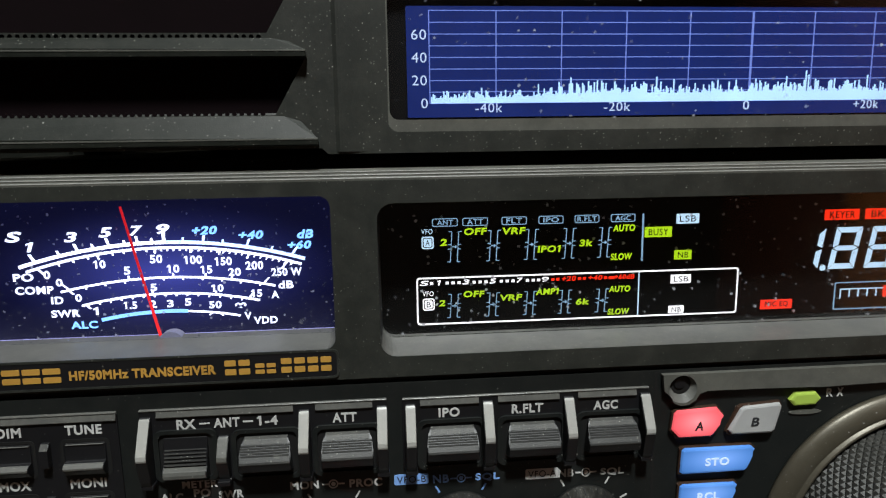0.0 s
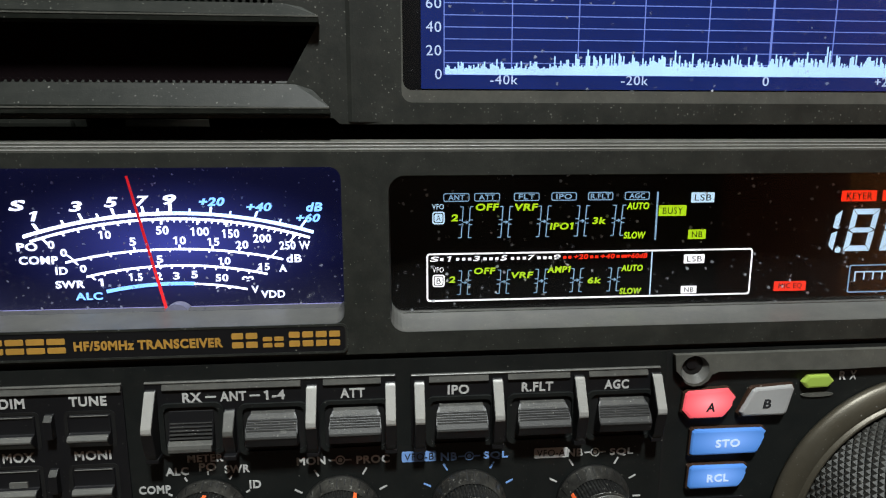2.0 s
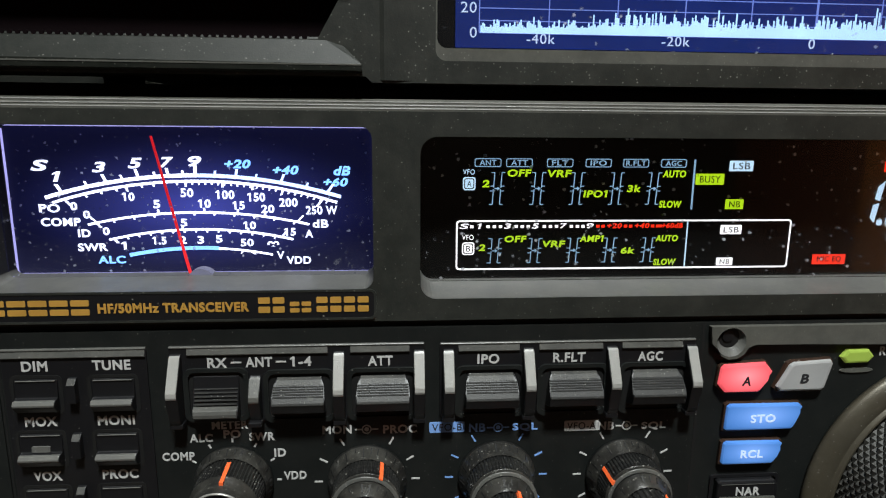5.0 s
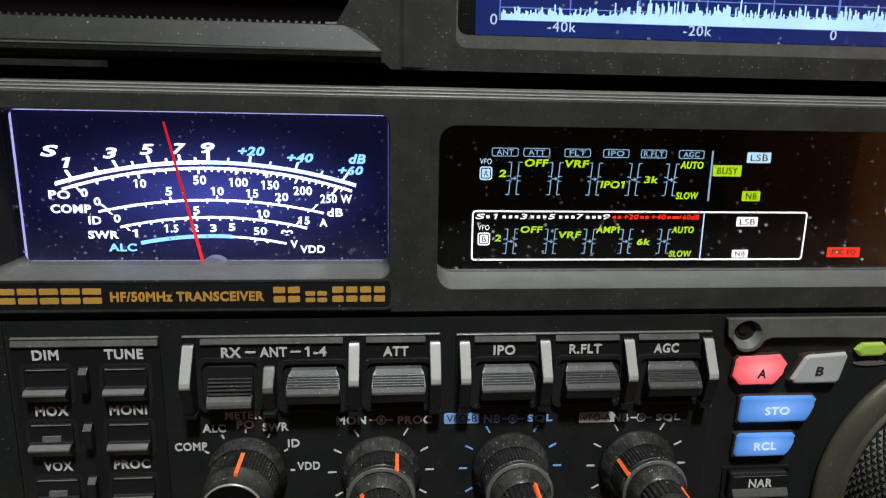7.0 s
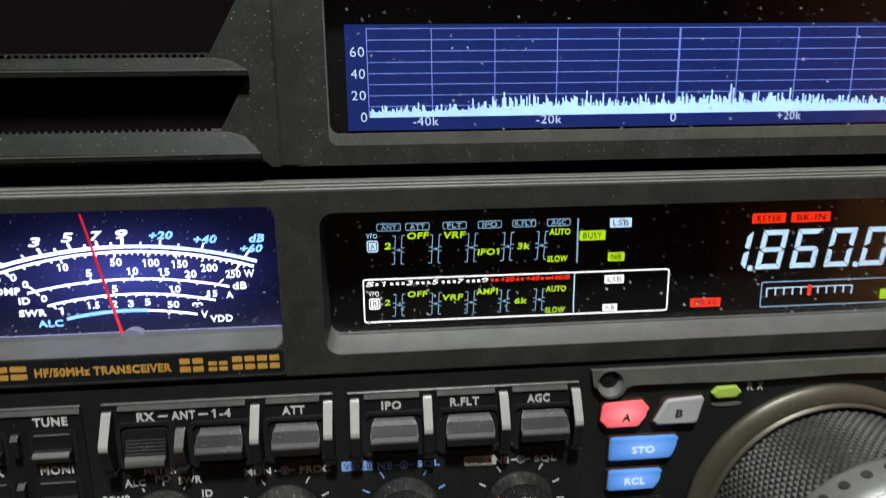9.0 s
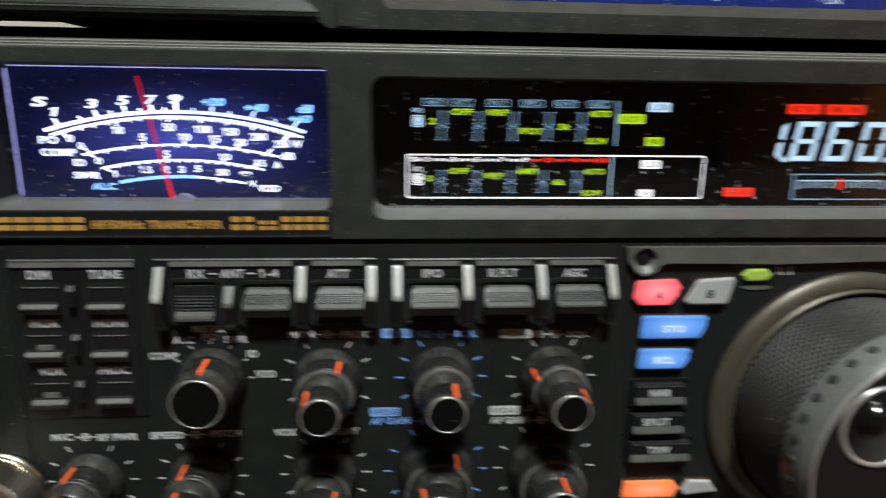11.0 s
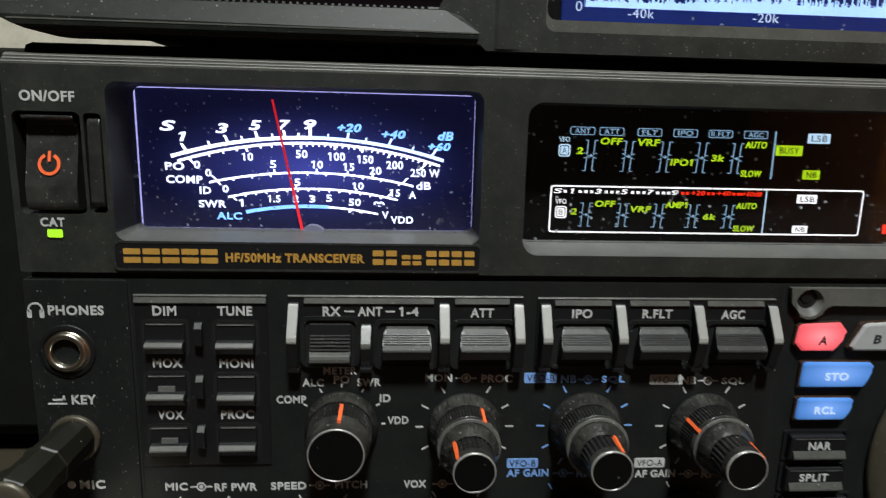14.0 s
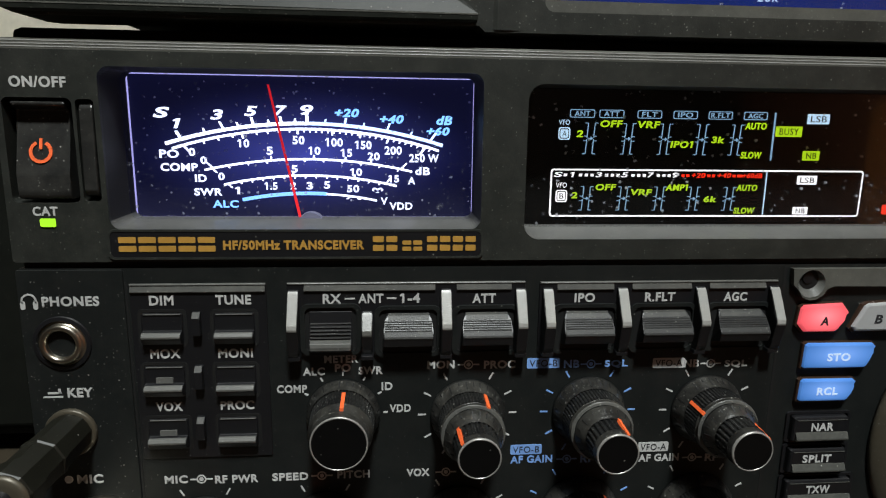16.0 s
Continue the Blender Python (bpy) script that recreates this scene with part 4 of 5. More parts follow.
for x0, x1, hd in ((80.7, 91.0, hood_a), (96.8, 107.4, hood_a), (118.1, 128.9, hood_b), (134.8, 145.9, hood_b), (151.6, 162.8, hood_b)):
    rocker(x0, x1, 96.0, hd)
say("RX", 70.3, 99.1, 3.7, 2.0, y=-0.52, owner=hood_a)
say("ANT", 78.2, 99.1, 5.1, 2.0, y=-0.52, owner=hood_a)
say("1-4", 86.2, 99.1, 4.1, 2.0, y=-0.52, owner=hood_a)
part("dash", bars([(72.9, 74.9, 98.95, 99.25), (81.4, 83.4, 98.95, 99.25)], -0.52, -0.4), PRINT, hood_a)
say("ATT", 101.6, 98.9, 4.9, 2.0, y=-0.52, owner=hood_a)
say("IPO", 123.0, 98.8, 4.4, 2.0, y=-0.52, owner=hood_b)
say("R.FLT", 139.4, 98.8, 6.6, 2.0, y=-0.52, owner=hood_b)
say("AGC", 156.2, 98.7, 5.2, 2.0, y=-0.52, owner=hood_b)


# --- knobs ---
def knurled(cx, cz, r0, y0, r1, y1, around, along, depth):
    """A band of small four-sided pyramids set in diamonds round a knob, with closed ends."""
    bm = bmesh.new()

    def spot(i, j, lift):
        f = j / along
        r, a = r0 + (r1 - r0) * f + lift, 2 * math.pi * i / around
        return (cx + r * math.sin(a), y0 + (y1 - y0) * f, cz + r * math.cos(a))

    low = {(i, j): bm.verts.new(spot(i, j, 0.0)) for j in range(along + 1) for i in range(around) if (i + j) % 2 == 0}
    for j in range(along + 1):
        for i in range(around):
            if (i + j) % 2:
                side = [low.get((i, j - 1)), low[((i + 1) % around, j)], low.get((i, j + 1)), low[((i - 1) % around, j)]]
                top = bm.verts.new(spot(i, j, depth if 0 < j < along else 0.0))
                for k in range(4):
                    if side[k] and side[(k + 1) % 4]:
                        bm.faces.new((top, side[k], side[(k + 1) % 4]))
    return bm


def marker(cx, cz, ang, r0, y0, r1, y1, wide, owner):
    """A painted stripe along the slanted side of a knob."""
    s, c = math.sin(radians(ang)), math.cos(radians(ang))
    bm = bmesh.new()
    rows = []
    for r, y in ((r0, y0), (r1, y1)):
        for k in (-1, 1):
            for lift in (0.28, -0.5):
                rows.append(bm.verts.new((cx + (r + lift) * s + k * wide / 2 * c, y, cz + (r + lift) * c - k * wide / 2 * s)))
    for f in ((0, 2, 6, 4), (1, 3, 7, 5), (0, 1, 3, 2), (4, 5, 7, 6), (0, 1, 5, 4), (2, 3, 7, 6)):
        bm.faces.new([rows[i] for i in f])
    return part("marker", bm, ORANGE, owner, "orange pointer line")


def skirt_band(name, cx, cz, rows, owner, notches, label=""):
    """A turned, dusty skirt cut by short radial notches."""
    sk = part(name, lathe(cx, cz, rows, 72, close=False), SKIRT, owner, label, True)
    cuts = bmesh.new()
    (ra, ya), (rb, yb) = rows[-2], rows[-1]
    for k in range(notches):
        a = 2 * math.pi * (k + 0.5 + 0.3 * math.sin(k * 5.3)) / notches
        s, c = math.sin(a), math.cos(a)
        pts = []
        for f, lift in ((0.1, 0.06), (0.55 + 0.25 * math.sin(k * 3.1), 0.06), (0.55 + 0.25 * math.sin(k * 3.1), -0.3), (0.1, -0.3)):
            r, y = ra + (rb - ra) * f, ya + (yb - ya) * f
            pts.append((r + lift, y - lift))
        vs = [[cuts.verts.new((cx + r * s + side * 0.11 * c, y, cz + r * c - side * 0.11 * s)) for r, y in pts] for side in (-1, 1)]
        cuts.faces.new(vs[0])
        cuts.faces.new(vs[1][::-1])
        for q in range(4):
            cuts.faces.new((vs[0][q], vs[1][q], vs[1][(q + 1) % 4], vs[0][(q + 1) % 4]))
    tagged(part("notch_ring", cuts, DEEP, sk), kind="stuff")
    return sk


def fluted(name, cx, cz, r0, y0, r1, y1, count, depth, owner, label):
    """A grip band of rounded ribs along the axis, each broken by two shallow cross cuts."""
    rows = []
    for k in range(7):
        f = k / 6
        dip = 0.10 if k in (2, 4) else 0.0
        rows.append((r0 + (r1 - r0) * f - dip, y0 + (y1 - y0) * f))
    bm = bmesh.new()
    n = count * 4
    loops = [[bm.verts.new((cx + (r - depth * (i % 4 in (2, 3))) * math.sin(2 * math.pi * i / n), y, cz + (r - depth * (i % 4 in (2, 3))) * math.cos(2 * math.pi * i / n))) for i in range(n)] for r, y in rows]
    for a, b in zip(loops, loops[1:]):
        for i in range(n):
            bm.faces.new((a[i], a[(i + 1) % n], b[(i + 1) % n], b[i]))
    for loop in (loops[0], loops[-1]):
        bm.faces.new(loop)
    return part(name, bm, KNOB, owner, label)


def single_knob(cx, cz, ang, r=7.2, face=5.55, deep=13.3):
    k = part("knob", lathe(cx, cz, [(r + 0.5, -0.3), (r + 0.5, -0.9), (r - 0.9, -3.0), (r - 1.0, -9.0), (face + 0.1, -10.0), (face, -deep + 0.3), (face - 0.2, -deep)], 72), KNOB, radio, "black fluted knob with polished rim", True)
    skirt_band("skirt", cx, cz, [(r + 0.4, -0.5), (r + 0.55, -1.0), (r - 0.35, -3.6)], k, 26, "dusty notched skirt")
    fluted("grip", cx, cz, r - 0.45, -3.5, r - 0.75, -9.0, 60, 0.22, k, "ribbed grip band")
    part("collar", lathe(cx, cz, [(r - 0.75, -8.9), (r - 0.8, -9.4), (face + 0.25, -9.9), (face + 0.1, -11.5), (face + 0.02, -deep + 0.2)], 72, close=False), SKIRT, k, "dusty tapered collar", True)
    part("rim", lathe(cx, cz, [(face - 0.05, -deep + 0.5), (face + 0.08, -deep - 0.05), (face - 0.1, -deep - 0.25), (face - 0.26, -deep - 0.2), (face - 0.29, -deep + 0.3)], 64, close=False), RIM, k, "thin polished rim", True)
    part("cap", lathe(cx, cz, [(face - 0.24, -deep + 0.05), (face - 0.24, -deep - 0.12)], 48), CAP, k)
    marker(cx, cz, ang, r - 0.55, -5.0, r - 1.2, -11.0, 0.75, k)
    return k


def twin_knob(cx, cz, a_out, a_in, ro=7.6, deep=19.0, face=4.1):
    g = ro - 0.85
    k = part("twin_knob", lathe(cx, cz, [(ro + 0.4, -0.3), (ro + 0.4, -0.9), (ro - 0.4, -2.2), (g - 0.3, -3.0), (g - 0.4, -8.2), (g - 1.2, -8.6), (g - 1.2, -10.6)], 72), KNOB, radio, "black fluted twin knob with orange pointers", True)
    skirt_band("skirt", cx, cz, [(ro + 0.3, -0.5), (ro + 0.35, -1.0), (g + 0.05, -4.0)], k, 26, "dusty notched skirt")
    fluted("grip", cx, cz, g, -3.9, g - 0.12, -8.3, 60, 0.22, k, "ribbed grip band")
    for y, mat in ((-8.4, SKIRT), (-9.55, HOOD)):
        part("ring", lathe(cx, cz, [(g - 0.9, y), (g - 0.3, y - 0.05), (g - 0.15, y - 0.2), (g - 0.3, y - 0.35), (g - 0.9, y - 0.4)], 72, close=False), mat, k, "thin grey ring", True)
    s = face + 1.75
    inner = part("inner_knob", lathe(cx, cz, [(s - 0.1, -10.0), (s, -10.6), (face + 0.2, -12.3), (face - 0.05, -12.5), (face - 0.1, -deep + 1.6), (face - 0.2, -deep)], 72), KNOB, k, "", True)
    skirt_band("skirt", cx, cz, [(s, -10.3), (s + 0.12, -10.8), (face + 0.42, -13.0)], inner, 18, "dusty notched skirt")
    fluted("grip", cx, cz, face + 0.36, -12.9, face + 0.24, -deep + 2.0, 26, 0.30, inner, "ribbed grip band")
    part("collar", lathe(cx, cz, [(face + 0.05, -deep + 2.1), (face + 0.22, -deep + 1.8), (face + 0.06, -deep + 1.3), (face + 0.14, -deep + 1.0), (face + 0.02, -deep + 0.3)], 56, close=False), SKIRT, inner, "dusty ringed collar", True)
    part("rim", lathe(cx, cz, [(face - 0.02, -deep + 0.6), (face + 0.1, -deep), (face - 0.1, -deep - 0.2), (face - 0.24, -deep - 0.15), (face - 0.28, -deep + 0.3)], 56, close=False), RIM, k, "thin polished rim", True)
    part("cap", lathe(cx, cz, [(face - 0.22, -deep + 0.05), (face - 0.22, -deep - 0.1)], 40), CAP, k)
    if a_out is not None:
        marker(cx, cz, a_out, g - 0.1, -4.2, g - 0.3, -9.9, 0.72, k)
    if a_in is not None:
        marker(cx, cz, a_in, face + 0.38, -12.5, face + 0.02, -deep + 0.5, 0.66, k)
    return k


def dial_ticks(cx, cz, angles, mat, r0=9.0, r1=10.7, wide=0.35):
    for a in angles:
        part("scale_tick", tick(cx, cz, a, r0, r1, wide, -0.1, bmesh.new()), mat, panel)


def twin_symbol(x, z, mat):
    bm = ring([(x + 1.0 * math.cos(t * math.pi / 10), z + 1.0 * math.sin(t * math.pi / 10)) for t in range(20)], [(x + 0.75 * math.cos(t * math.pi / 10), z + 0.75 * math.sin(t * math.pi / 10)) for t in range(20)], -0.12, 0.05)
    lathe(x, z, [(0.45, -0.12), (0.45, 0.05)], 16, bm=bm)
    box(x - 2.3, x - 1.0, -0.12, 0.05, z - 0.14, z + 0.14, bm=bm)
    box(x + 1.0, x + 2.3, -0.12, 0.05, z - 0.14, z + 0.14, bm=bm)
    part("twin_symbol", bm, mat, panel)


def chip(text, x, z, w, h, mat):
    c = part("label_chip", prism(rrect(x - w / 2, x + w / 2, z - h / 2, z + h / 2, 0.35, 3), -0.12, 0.05), mat, panel)
    say(text, x, z, w * 0.84, h * 0.66, y=-0.2, mat=DARKPRINT, bold=0.0, owner=c)


single_knob(72.2, 73.8, 4)
dial_ticks(72.2, 73.8, (-60, -30, 0, 30, 60, 90), PRINT, 8.4, 9.3)
for text, x, z, w in (("METER", 71.9, 86.0, 7.0), ("PO", 72.2, 84.0, 3.3), ("ALC", 66.2, 83.3, 4.5), ("SWR", 78.0, 83.3, 5.0), ("COMP", 61.6, 79.5, 6.2), ("ID", 81.4, 79.7, 2.3), ("VDD", 84.2, 74.6, 4.5)):
    say(text, x, z, w, 1.75)
FULL = (-150, -120, -90, -62, -30, 30, 62, 90, 120, 150)
twin_knob(98.7, 73.0, 27, -49)
twin_knob(125.3, 73.0, None, 28)
twin_knob(152.2, 72.7, -57, 58)
dial_ticks(98.7, 73.0, FULL, PRINT)
dial_ticks(125.3, 73.0, FULL, BLUEPRINT)
dial_ticks(152.2, 72.7, FULL, PRINT)
say("MON", 92.8, 84.3, 5.8, 1.8)
twin_symbol(98.7, 84.2, PRINT)
say("PROC", 105.4, 84.1, 6.8, 1.8)
chip("VFO-B", 114.9, 84.2, 7.2, 2.3, BLUEPRINT)
say("NB", 121.1, 83.9, 3.4, 1.8, mat=BLUEPRINT)
twin_symbol(125.4, 83.8, BLUEPRINT)
say("SQL", 131.0, 83.7, 5.2, 1.8, mat=BLUEPRINT)
chip("VFO-A", 142.8, 83.7, 7.2, 2.3, PRINT)
say("NB", 148.0, 83.5, 3.4, 1.8)
twin_symbol(152.4, 83.4, PRINT)
say("SQL", 158.2, 83.2, 5.2, 1.8)
# second row
say("MIC", 36.8, 59.6, 4.7, 1.8)
twin_symbol(42.0, 59.5, PRINT)
say("RF PWR", 49.3, 59.3, 9.0, 1.8)
say("SPEED", 60.6, 59.4, 7.6, 1.8)
twin_symbol(67.3, 59.4, PRINT)
say("PITCH", 74.1, 59.5, 7.0, 1.8)
say("VOX", 88.1, 59.4, 5.0, 1.8)
twin_symbol(94.2, 59.3, PRINT)
say("DELAY", 101.8, 59.3, 7.4, 1.8)
chip("VFO-B", 111.9, 64.1, 7.0, 2.3, BLUEPRINT)
say("AF GAIN", 113.2, 61.7, 9.4, 1.8, mat=BLUEPRINT)
twin_symbol(121.2, 61.5, BLUEPRINT)
say("RF", 125.8, 61.4, 3.0, 1.8, mat=BLUEPRINT)
chip("VFO-A", 140.9, 63.8, 7.0, 2.3, PRINT)
say("AF GAIN", 142.4, 61.1, 9.4, 1.8)
twin_symbol(150.2, 60.9, PRINT)
say("RF", 154.8, 60.8, 3.0, 1.8)
twin_knob(42.6, 48.2, -18, -28, 7.0, 18)
twin_knob(68.0, 48.2, -21, -25, 7.0, 18)
twin_knob(97.4, 48.2, None, 48, 7.4, 18)
twin_knob(124.4, 48.0, 34, -50, 8.8, 18, 4.6)
twin_knob(151.6, 48.0, None, 15, 8.8, 18, 4.6)
for cx, mat, r in ((42.6, PRINT, 8.8), (68.0, PRINT, 8.8), (97.4, PRINT, 9.2), (124.4, BLUEPRINT, 11.0), (151.6, PRINT, 11.0)):
    dial_ticks(cx, 48.1, FULL, mat, r, r + 1.6)

# --- right part: key column and tuning dial ---
part("column_seam", bars([(166.9, 167.5, 14.2, 105.2)], -0.06, 0.05), DEEP, panel)
def circle(cx, cz, r, n=32):
    return [(cx + r * math.cos(2 * math.pi * k / n), cz + r * math.sin(2 * math.pi * k / n)) for k in range(n)]


HX, HZ = 172.6, 101.9
strip = part("grey_strip", holed([(168.6, 101.4), (168.2, 104.9), (300, 104.9), (300, 101.8), (262, 101.0), (250, 100.5), (230, 101.2), (205, 100.6), (190, 100.9), (178.0, 101.0), (176.4, 100.4), (175.6, 99.0), (174.2, 98.1), (172.4, 97.9), (170.8, 98.6), (169.8, 100.2)], [circle(HX, HZ - 0.3, 3.05)], -1.3, 0.1), TRIM, radio, "worn grey strip above the keys")
hole = part("screw_recess", funnel(circle(HX, HZ - 0.3, 3.08), circle(HX - 0.1, HZ + 0.5, 2.1), -1.35, -0.12), LEDGE, strip, "dished screw recess")
part("screw_hole", lathe(HX - 0.1, HZ + 0.5, [(2.2, -0.3), (2.2, -0.05)], 32), DEEP, hole)
part("screw", lathe(HX - 0.4, HZ + 0.8, [(1.2, -0.55), (1.3, -0.2)], 24), BLACK, hole)


def lit_key(pts, mat, label, high=1.7, body=True):
    """A translucent cap with a rounded edge on a smoky body that shows as a dark rim round it."""
    ob = part("key", prism(pts, -high, -high + 1.05, bevel=0.5), mat, radio, label)
    if body:
        cx, cz = (sum(p[n] for p in pts) / len(pts) for n in (0, 1))
        part("key_body", prism([(x + 0.35 * (1 if x > cx else -1), z + 0.35 * (1 if z > cz else -1) - 0.15) for x, z in pts], -high + 0.75, 0.05, bevel=0.25), KEY_BODY, ob, "smoky key body")
    return ob


ka = lit_key([(170.6, 92.6), (171.0, 96.1), (171.6, 96.8), (180.3, 97.2), (182.0, 95.2), (180.6, 93.6), (179.9, 91.4), (179.2, 90.8), (172.2, 90.8)], LIT_RED, "lit red key")
say("A", 176.4, 93.3, 1.9, 2.0, y=-1.78, mat=DARKPRINT, owner=ka, shear=0.15)
kb = lit_key([(183.2, 91.8), (185.7, 96.5), (186.5, 97.0), (194.4, 97.5), (194.9, 96.7), (193.6, 91.4), (192.8, 90.8), (184.0, 90.8)], GREY, "grey key")
say("B", 188.9, 93.6, 1.8, 2.0, y=-1.78, mat=DARKPRINT, owner=kb, shear=0.15)
lit_key([(196.9, 97.8), (198.2, 99.3), (202.8, 99.4), (204.1, 97.9), (202.8, 96.5), (198.2, 96.4)], LIT_GREEN, "lit green signal lens", 1.2, False)
say("R", 206.6, 98.7, 1.5, 2.0)
say("X", 209.0, 98.7, 1.5, 2.0)
lit_key([(245.2, 97.2), (246.4, 98.7), (250.2, 98.6), (251.4, 97.0), (250.2, 95.6), (246.4, 95.7)], LIT_RED, "lit red signal lens", 1.2, False)
say("TX", 241.8, 97.9, 3.4, 2.0)
for x in (201.1, 246.1):
    part("finger_groove", prism([(x + 3.7 * math.cos(k * math.pi / 12), 94.6 + 0.55 * math.sin(k * math.pi / 12)) for k in range(24)], -0.3, 0.05, bevel=0.1), TRIM, panel)
ks = lit_key([(172.9, 82.6), (173.1, 87.6), (173.7, 88.1), (188.6, 88.0), (189.5, 87.2), (188.5, 86.2), (187.8, 84.4), (187.9, 82.8), (187.3, 82.3), (173.4, 82.3)], LIT_BLUE, "lit blue key")
say("STO", 180.9, 84.9, 5.4, 1.8, y=-1.78, owner=ks, mat=KEY_TEXT, bold=0.03)
kr = lit_key([(172.9, 74.9), (173.1, 79.2), (173.7, 79.7), (185.3, 79.6), (186.0, 79.0), (185.1, 78.0), (184.5, 76.4), (184.5, 75.0), (183.9, 74.5), (173.4, 74.5)], LIT_BLUE, "lit blue key")
say("RCL", 179.3, 76.9, 4.9, 1.8, y=-1.78, owner=kr, mat=KEY_TEXT, bold=0.03)
for text, x, z, x1, w in (("NAR", 179.2, 67.9, 185.6, 5.6), ("SPLIT", 178.9, 60.1, 186.0, 7.2), ("TXW", 180.2, 52.3, 188.4, 6.0)):
    kk = part("key", prism([(172.4, z - 2.9), (172.6, z + 2.5), (173.1, z + 2.9), (x1 - 0.6, z + 2.9), (x1, z + 2.3), (x1 + 0.2, z - 2.5), (x1 - 0.3, z - 2.9)], -1.9, 0.05, bevel=0.6), BLACK, radio, "black key with white lettering")
    say(text, x, z + 0.5, w * 0.95, 1.9, y=-2.0, owner=kk)
    # Grey bevel and edge lines put the glossy highlights of the black key into colour.
    part("ledge", sideways([(-1.85, z - 0.6), (-2.05, z - 0.9), (-2.75, z - 2.1), (-2.7, z - 2.5), (-2.1, z - 2.8), (-1.2, z - 2.7)], 173.0, x1 - 0.3, bevel=0.15), KEY_EDGE, kk, "glossy grey lower edge")
    part("top_edge", box(173.2, x1 - 0.6, -2.02, -1.7, z + 2.05, z + 2.2, 0.05), KEY_EDGE, kk, "thin pale top edge, lit tone painted on")
    part("rim_line", box(172.4, x1 + 0.4, -0.75, -0.3, z - 3.75, z - 3.5, 0.06), KEY_EDGE, kk, "grey edge of the key opening")
    part("surround", ring(rrect(171.4, x1 + 1.2, z - 3.7, z + 3.6, 0.8), rrect(172.1, x1 + 0.4, z - 3.1, z + 3.05, 0.5), -0.5, 0.05), BLACK, kk)
lit_key([(171.8, 39.2), (172.2, 43.8), (184.8, 43.8), (186.6, 41.6), (185.2, 38.9)], LIT_ORANGE, "lit orange key")
lit_key([(187.4, 41.0), (189.0, 43.6), (194.6, 43.4), (196.8, 40.2), (188.0, 39.4)], GREY, "grey key")

CX, CZ = 226.4, 64.2
dial = part("tuning_dial", lathe(CX, CZ, [(34.2, -0.2), (34.3, -0.9), (34.0, -1.5), (33.6, -1.8), (31.2, -3.9), (31.0, -3.7), (30.7, -3.8), (30.6, -4.4), (30.3, -4.6), (29.9, -4.6), (29.8, -3.2), (25.0, -3.2)], 128), DULL, radio, "large black tuning dial with knurled rubber grip", True)
grip = knurled(CX, CZ, 28.7, -3.0, 28.0, -22.6, 168, 22, 0.52)
part("grip", grip, RUBBER, dial, "diamond knurled rubber grip")
DX, DZ = 213.2, 74.0
part("face_band", lathe(CX, CZ, [(27.9, -22.2), (28.5, -22.6), (28.5, -23.2), (28.2, -27.4), (27.8, -28.6), (26.8, -30.1)], 96, close=False), LEDGE, dial, "satin grey bevelled band", True)
part("face", holed(circle(CX, CZ, 26.9, 72), [circle(DX, DZ, 8.0, 48)], -30.4, -29.6), BLACK, dial, "satin black dial face")
for k in range(36):
    m = Matrix.Translation((CX, 0, CZ)) @ Matrix.Rotation(2 * math.pi * k / 36, 4, "Y") @ Matrix.Translation((0, -25.4, 28.32))
    nb = bmesh.new()
    bmesh.ops.create_cone(nb, cap_ends=True, segments=16, radius1=1.15, radius2=1.0, depth=0.5, matrix=m)
    part("dimple", nb, RUBBER, dial, "round rubber dimple")
part("face_rim", lathe(CX, CZ, [(27.0, -29.9), (27.1, -30.5), (26.85, -30.8), (26.5, -30.75), (26.35, -30.3)], 96, close=False), RIM, dial, "polished rim", True)
dimple = part("finger_dimple", lathe(DX, DZ, [(9.2, -30.3), (9.1, -30.7), (8.6, -30.9), (8.1, -30.7), (7.9, -30.35)], 64, close=False), RIM, dial, "polished ring of the finger dimple", True)
part("hollow", lathe(DX, DZ, [(8.1, -30.45), (7.7, -30.0), (6.8, -28.9), (5.0, -27.6), (2.6, -26.9), (0.4, -26.7)], 48), GLOSS, dimple, "glossy black hollow", True)

# ---------------- plugs at the left ----------------
plug = thing("key_plug", 17.0, -18, 71.4, "black jack plug pushed into the key socket", "plug")
part("collar", lathe(17.0, 71.4, [(5.1, -0.35), (5.1, -1.0), (4.8, -1.3), (4.2, -1.3)], 48, close=False), DULL, plug, "dull nickel collar", True)
part("sleeve", lathe(17.0, 71.4, [(4.4, -0.5), (4.4, -11.0), (4.7, -11.3), (4.7, -12.6), (4.4, -12.9), (4.4, -19.0), (4.9, -19.4), (4.9, -24.0), (4.4, -24.5)], 9), SLEEVE, plug)
part("end_ring", lathe(17.0, 71.4, [(4.5, -24.2), (4.6, -24.9), (4.0, -25.3), (3.0, -25.4)], 48), DULL, plug, "dull metal end ring", True)
cable = bmesh.new()
path = [Vector((17.0, -25.0, 71.4)), Vector((16.8, -31, 70.5)), Vector((14, -38, 64)), Vector((9, -44, 50)), Vector((2, -44, 20)), Vector((-12, -40, 2.4)), Vector((-60, -20, 2.4)), Vector((-140, 120, 2.4))]
prev = None
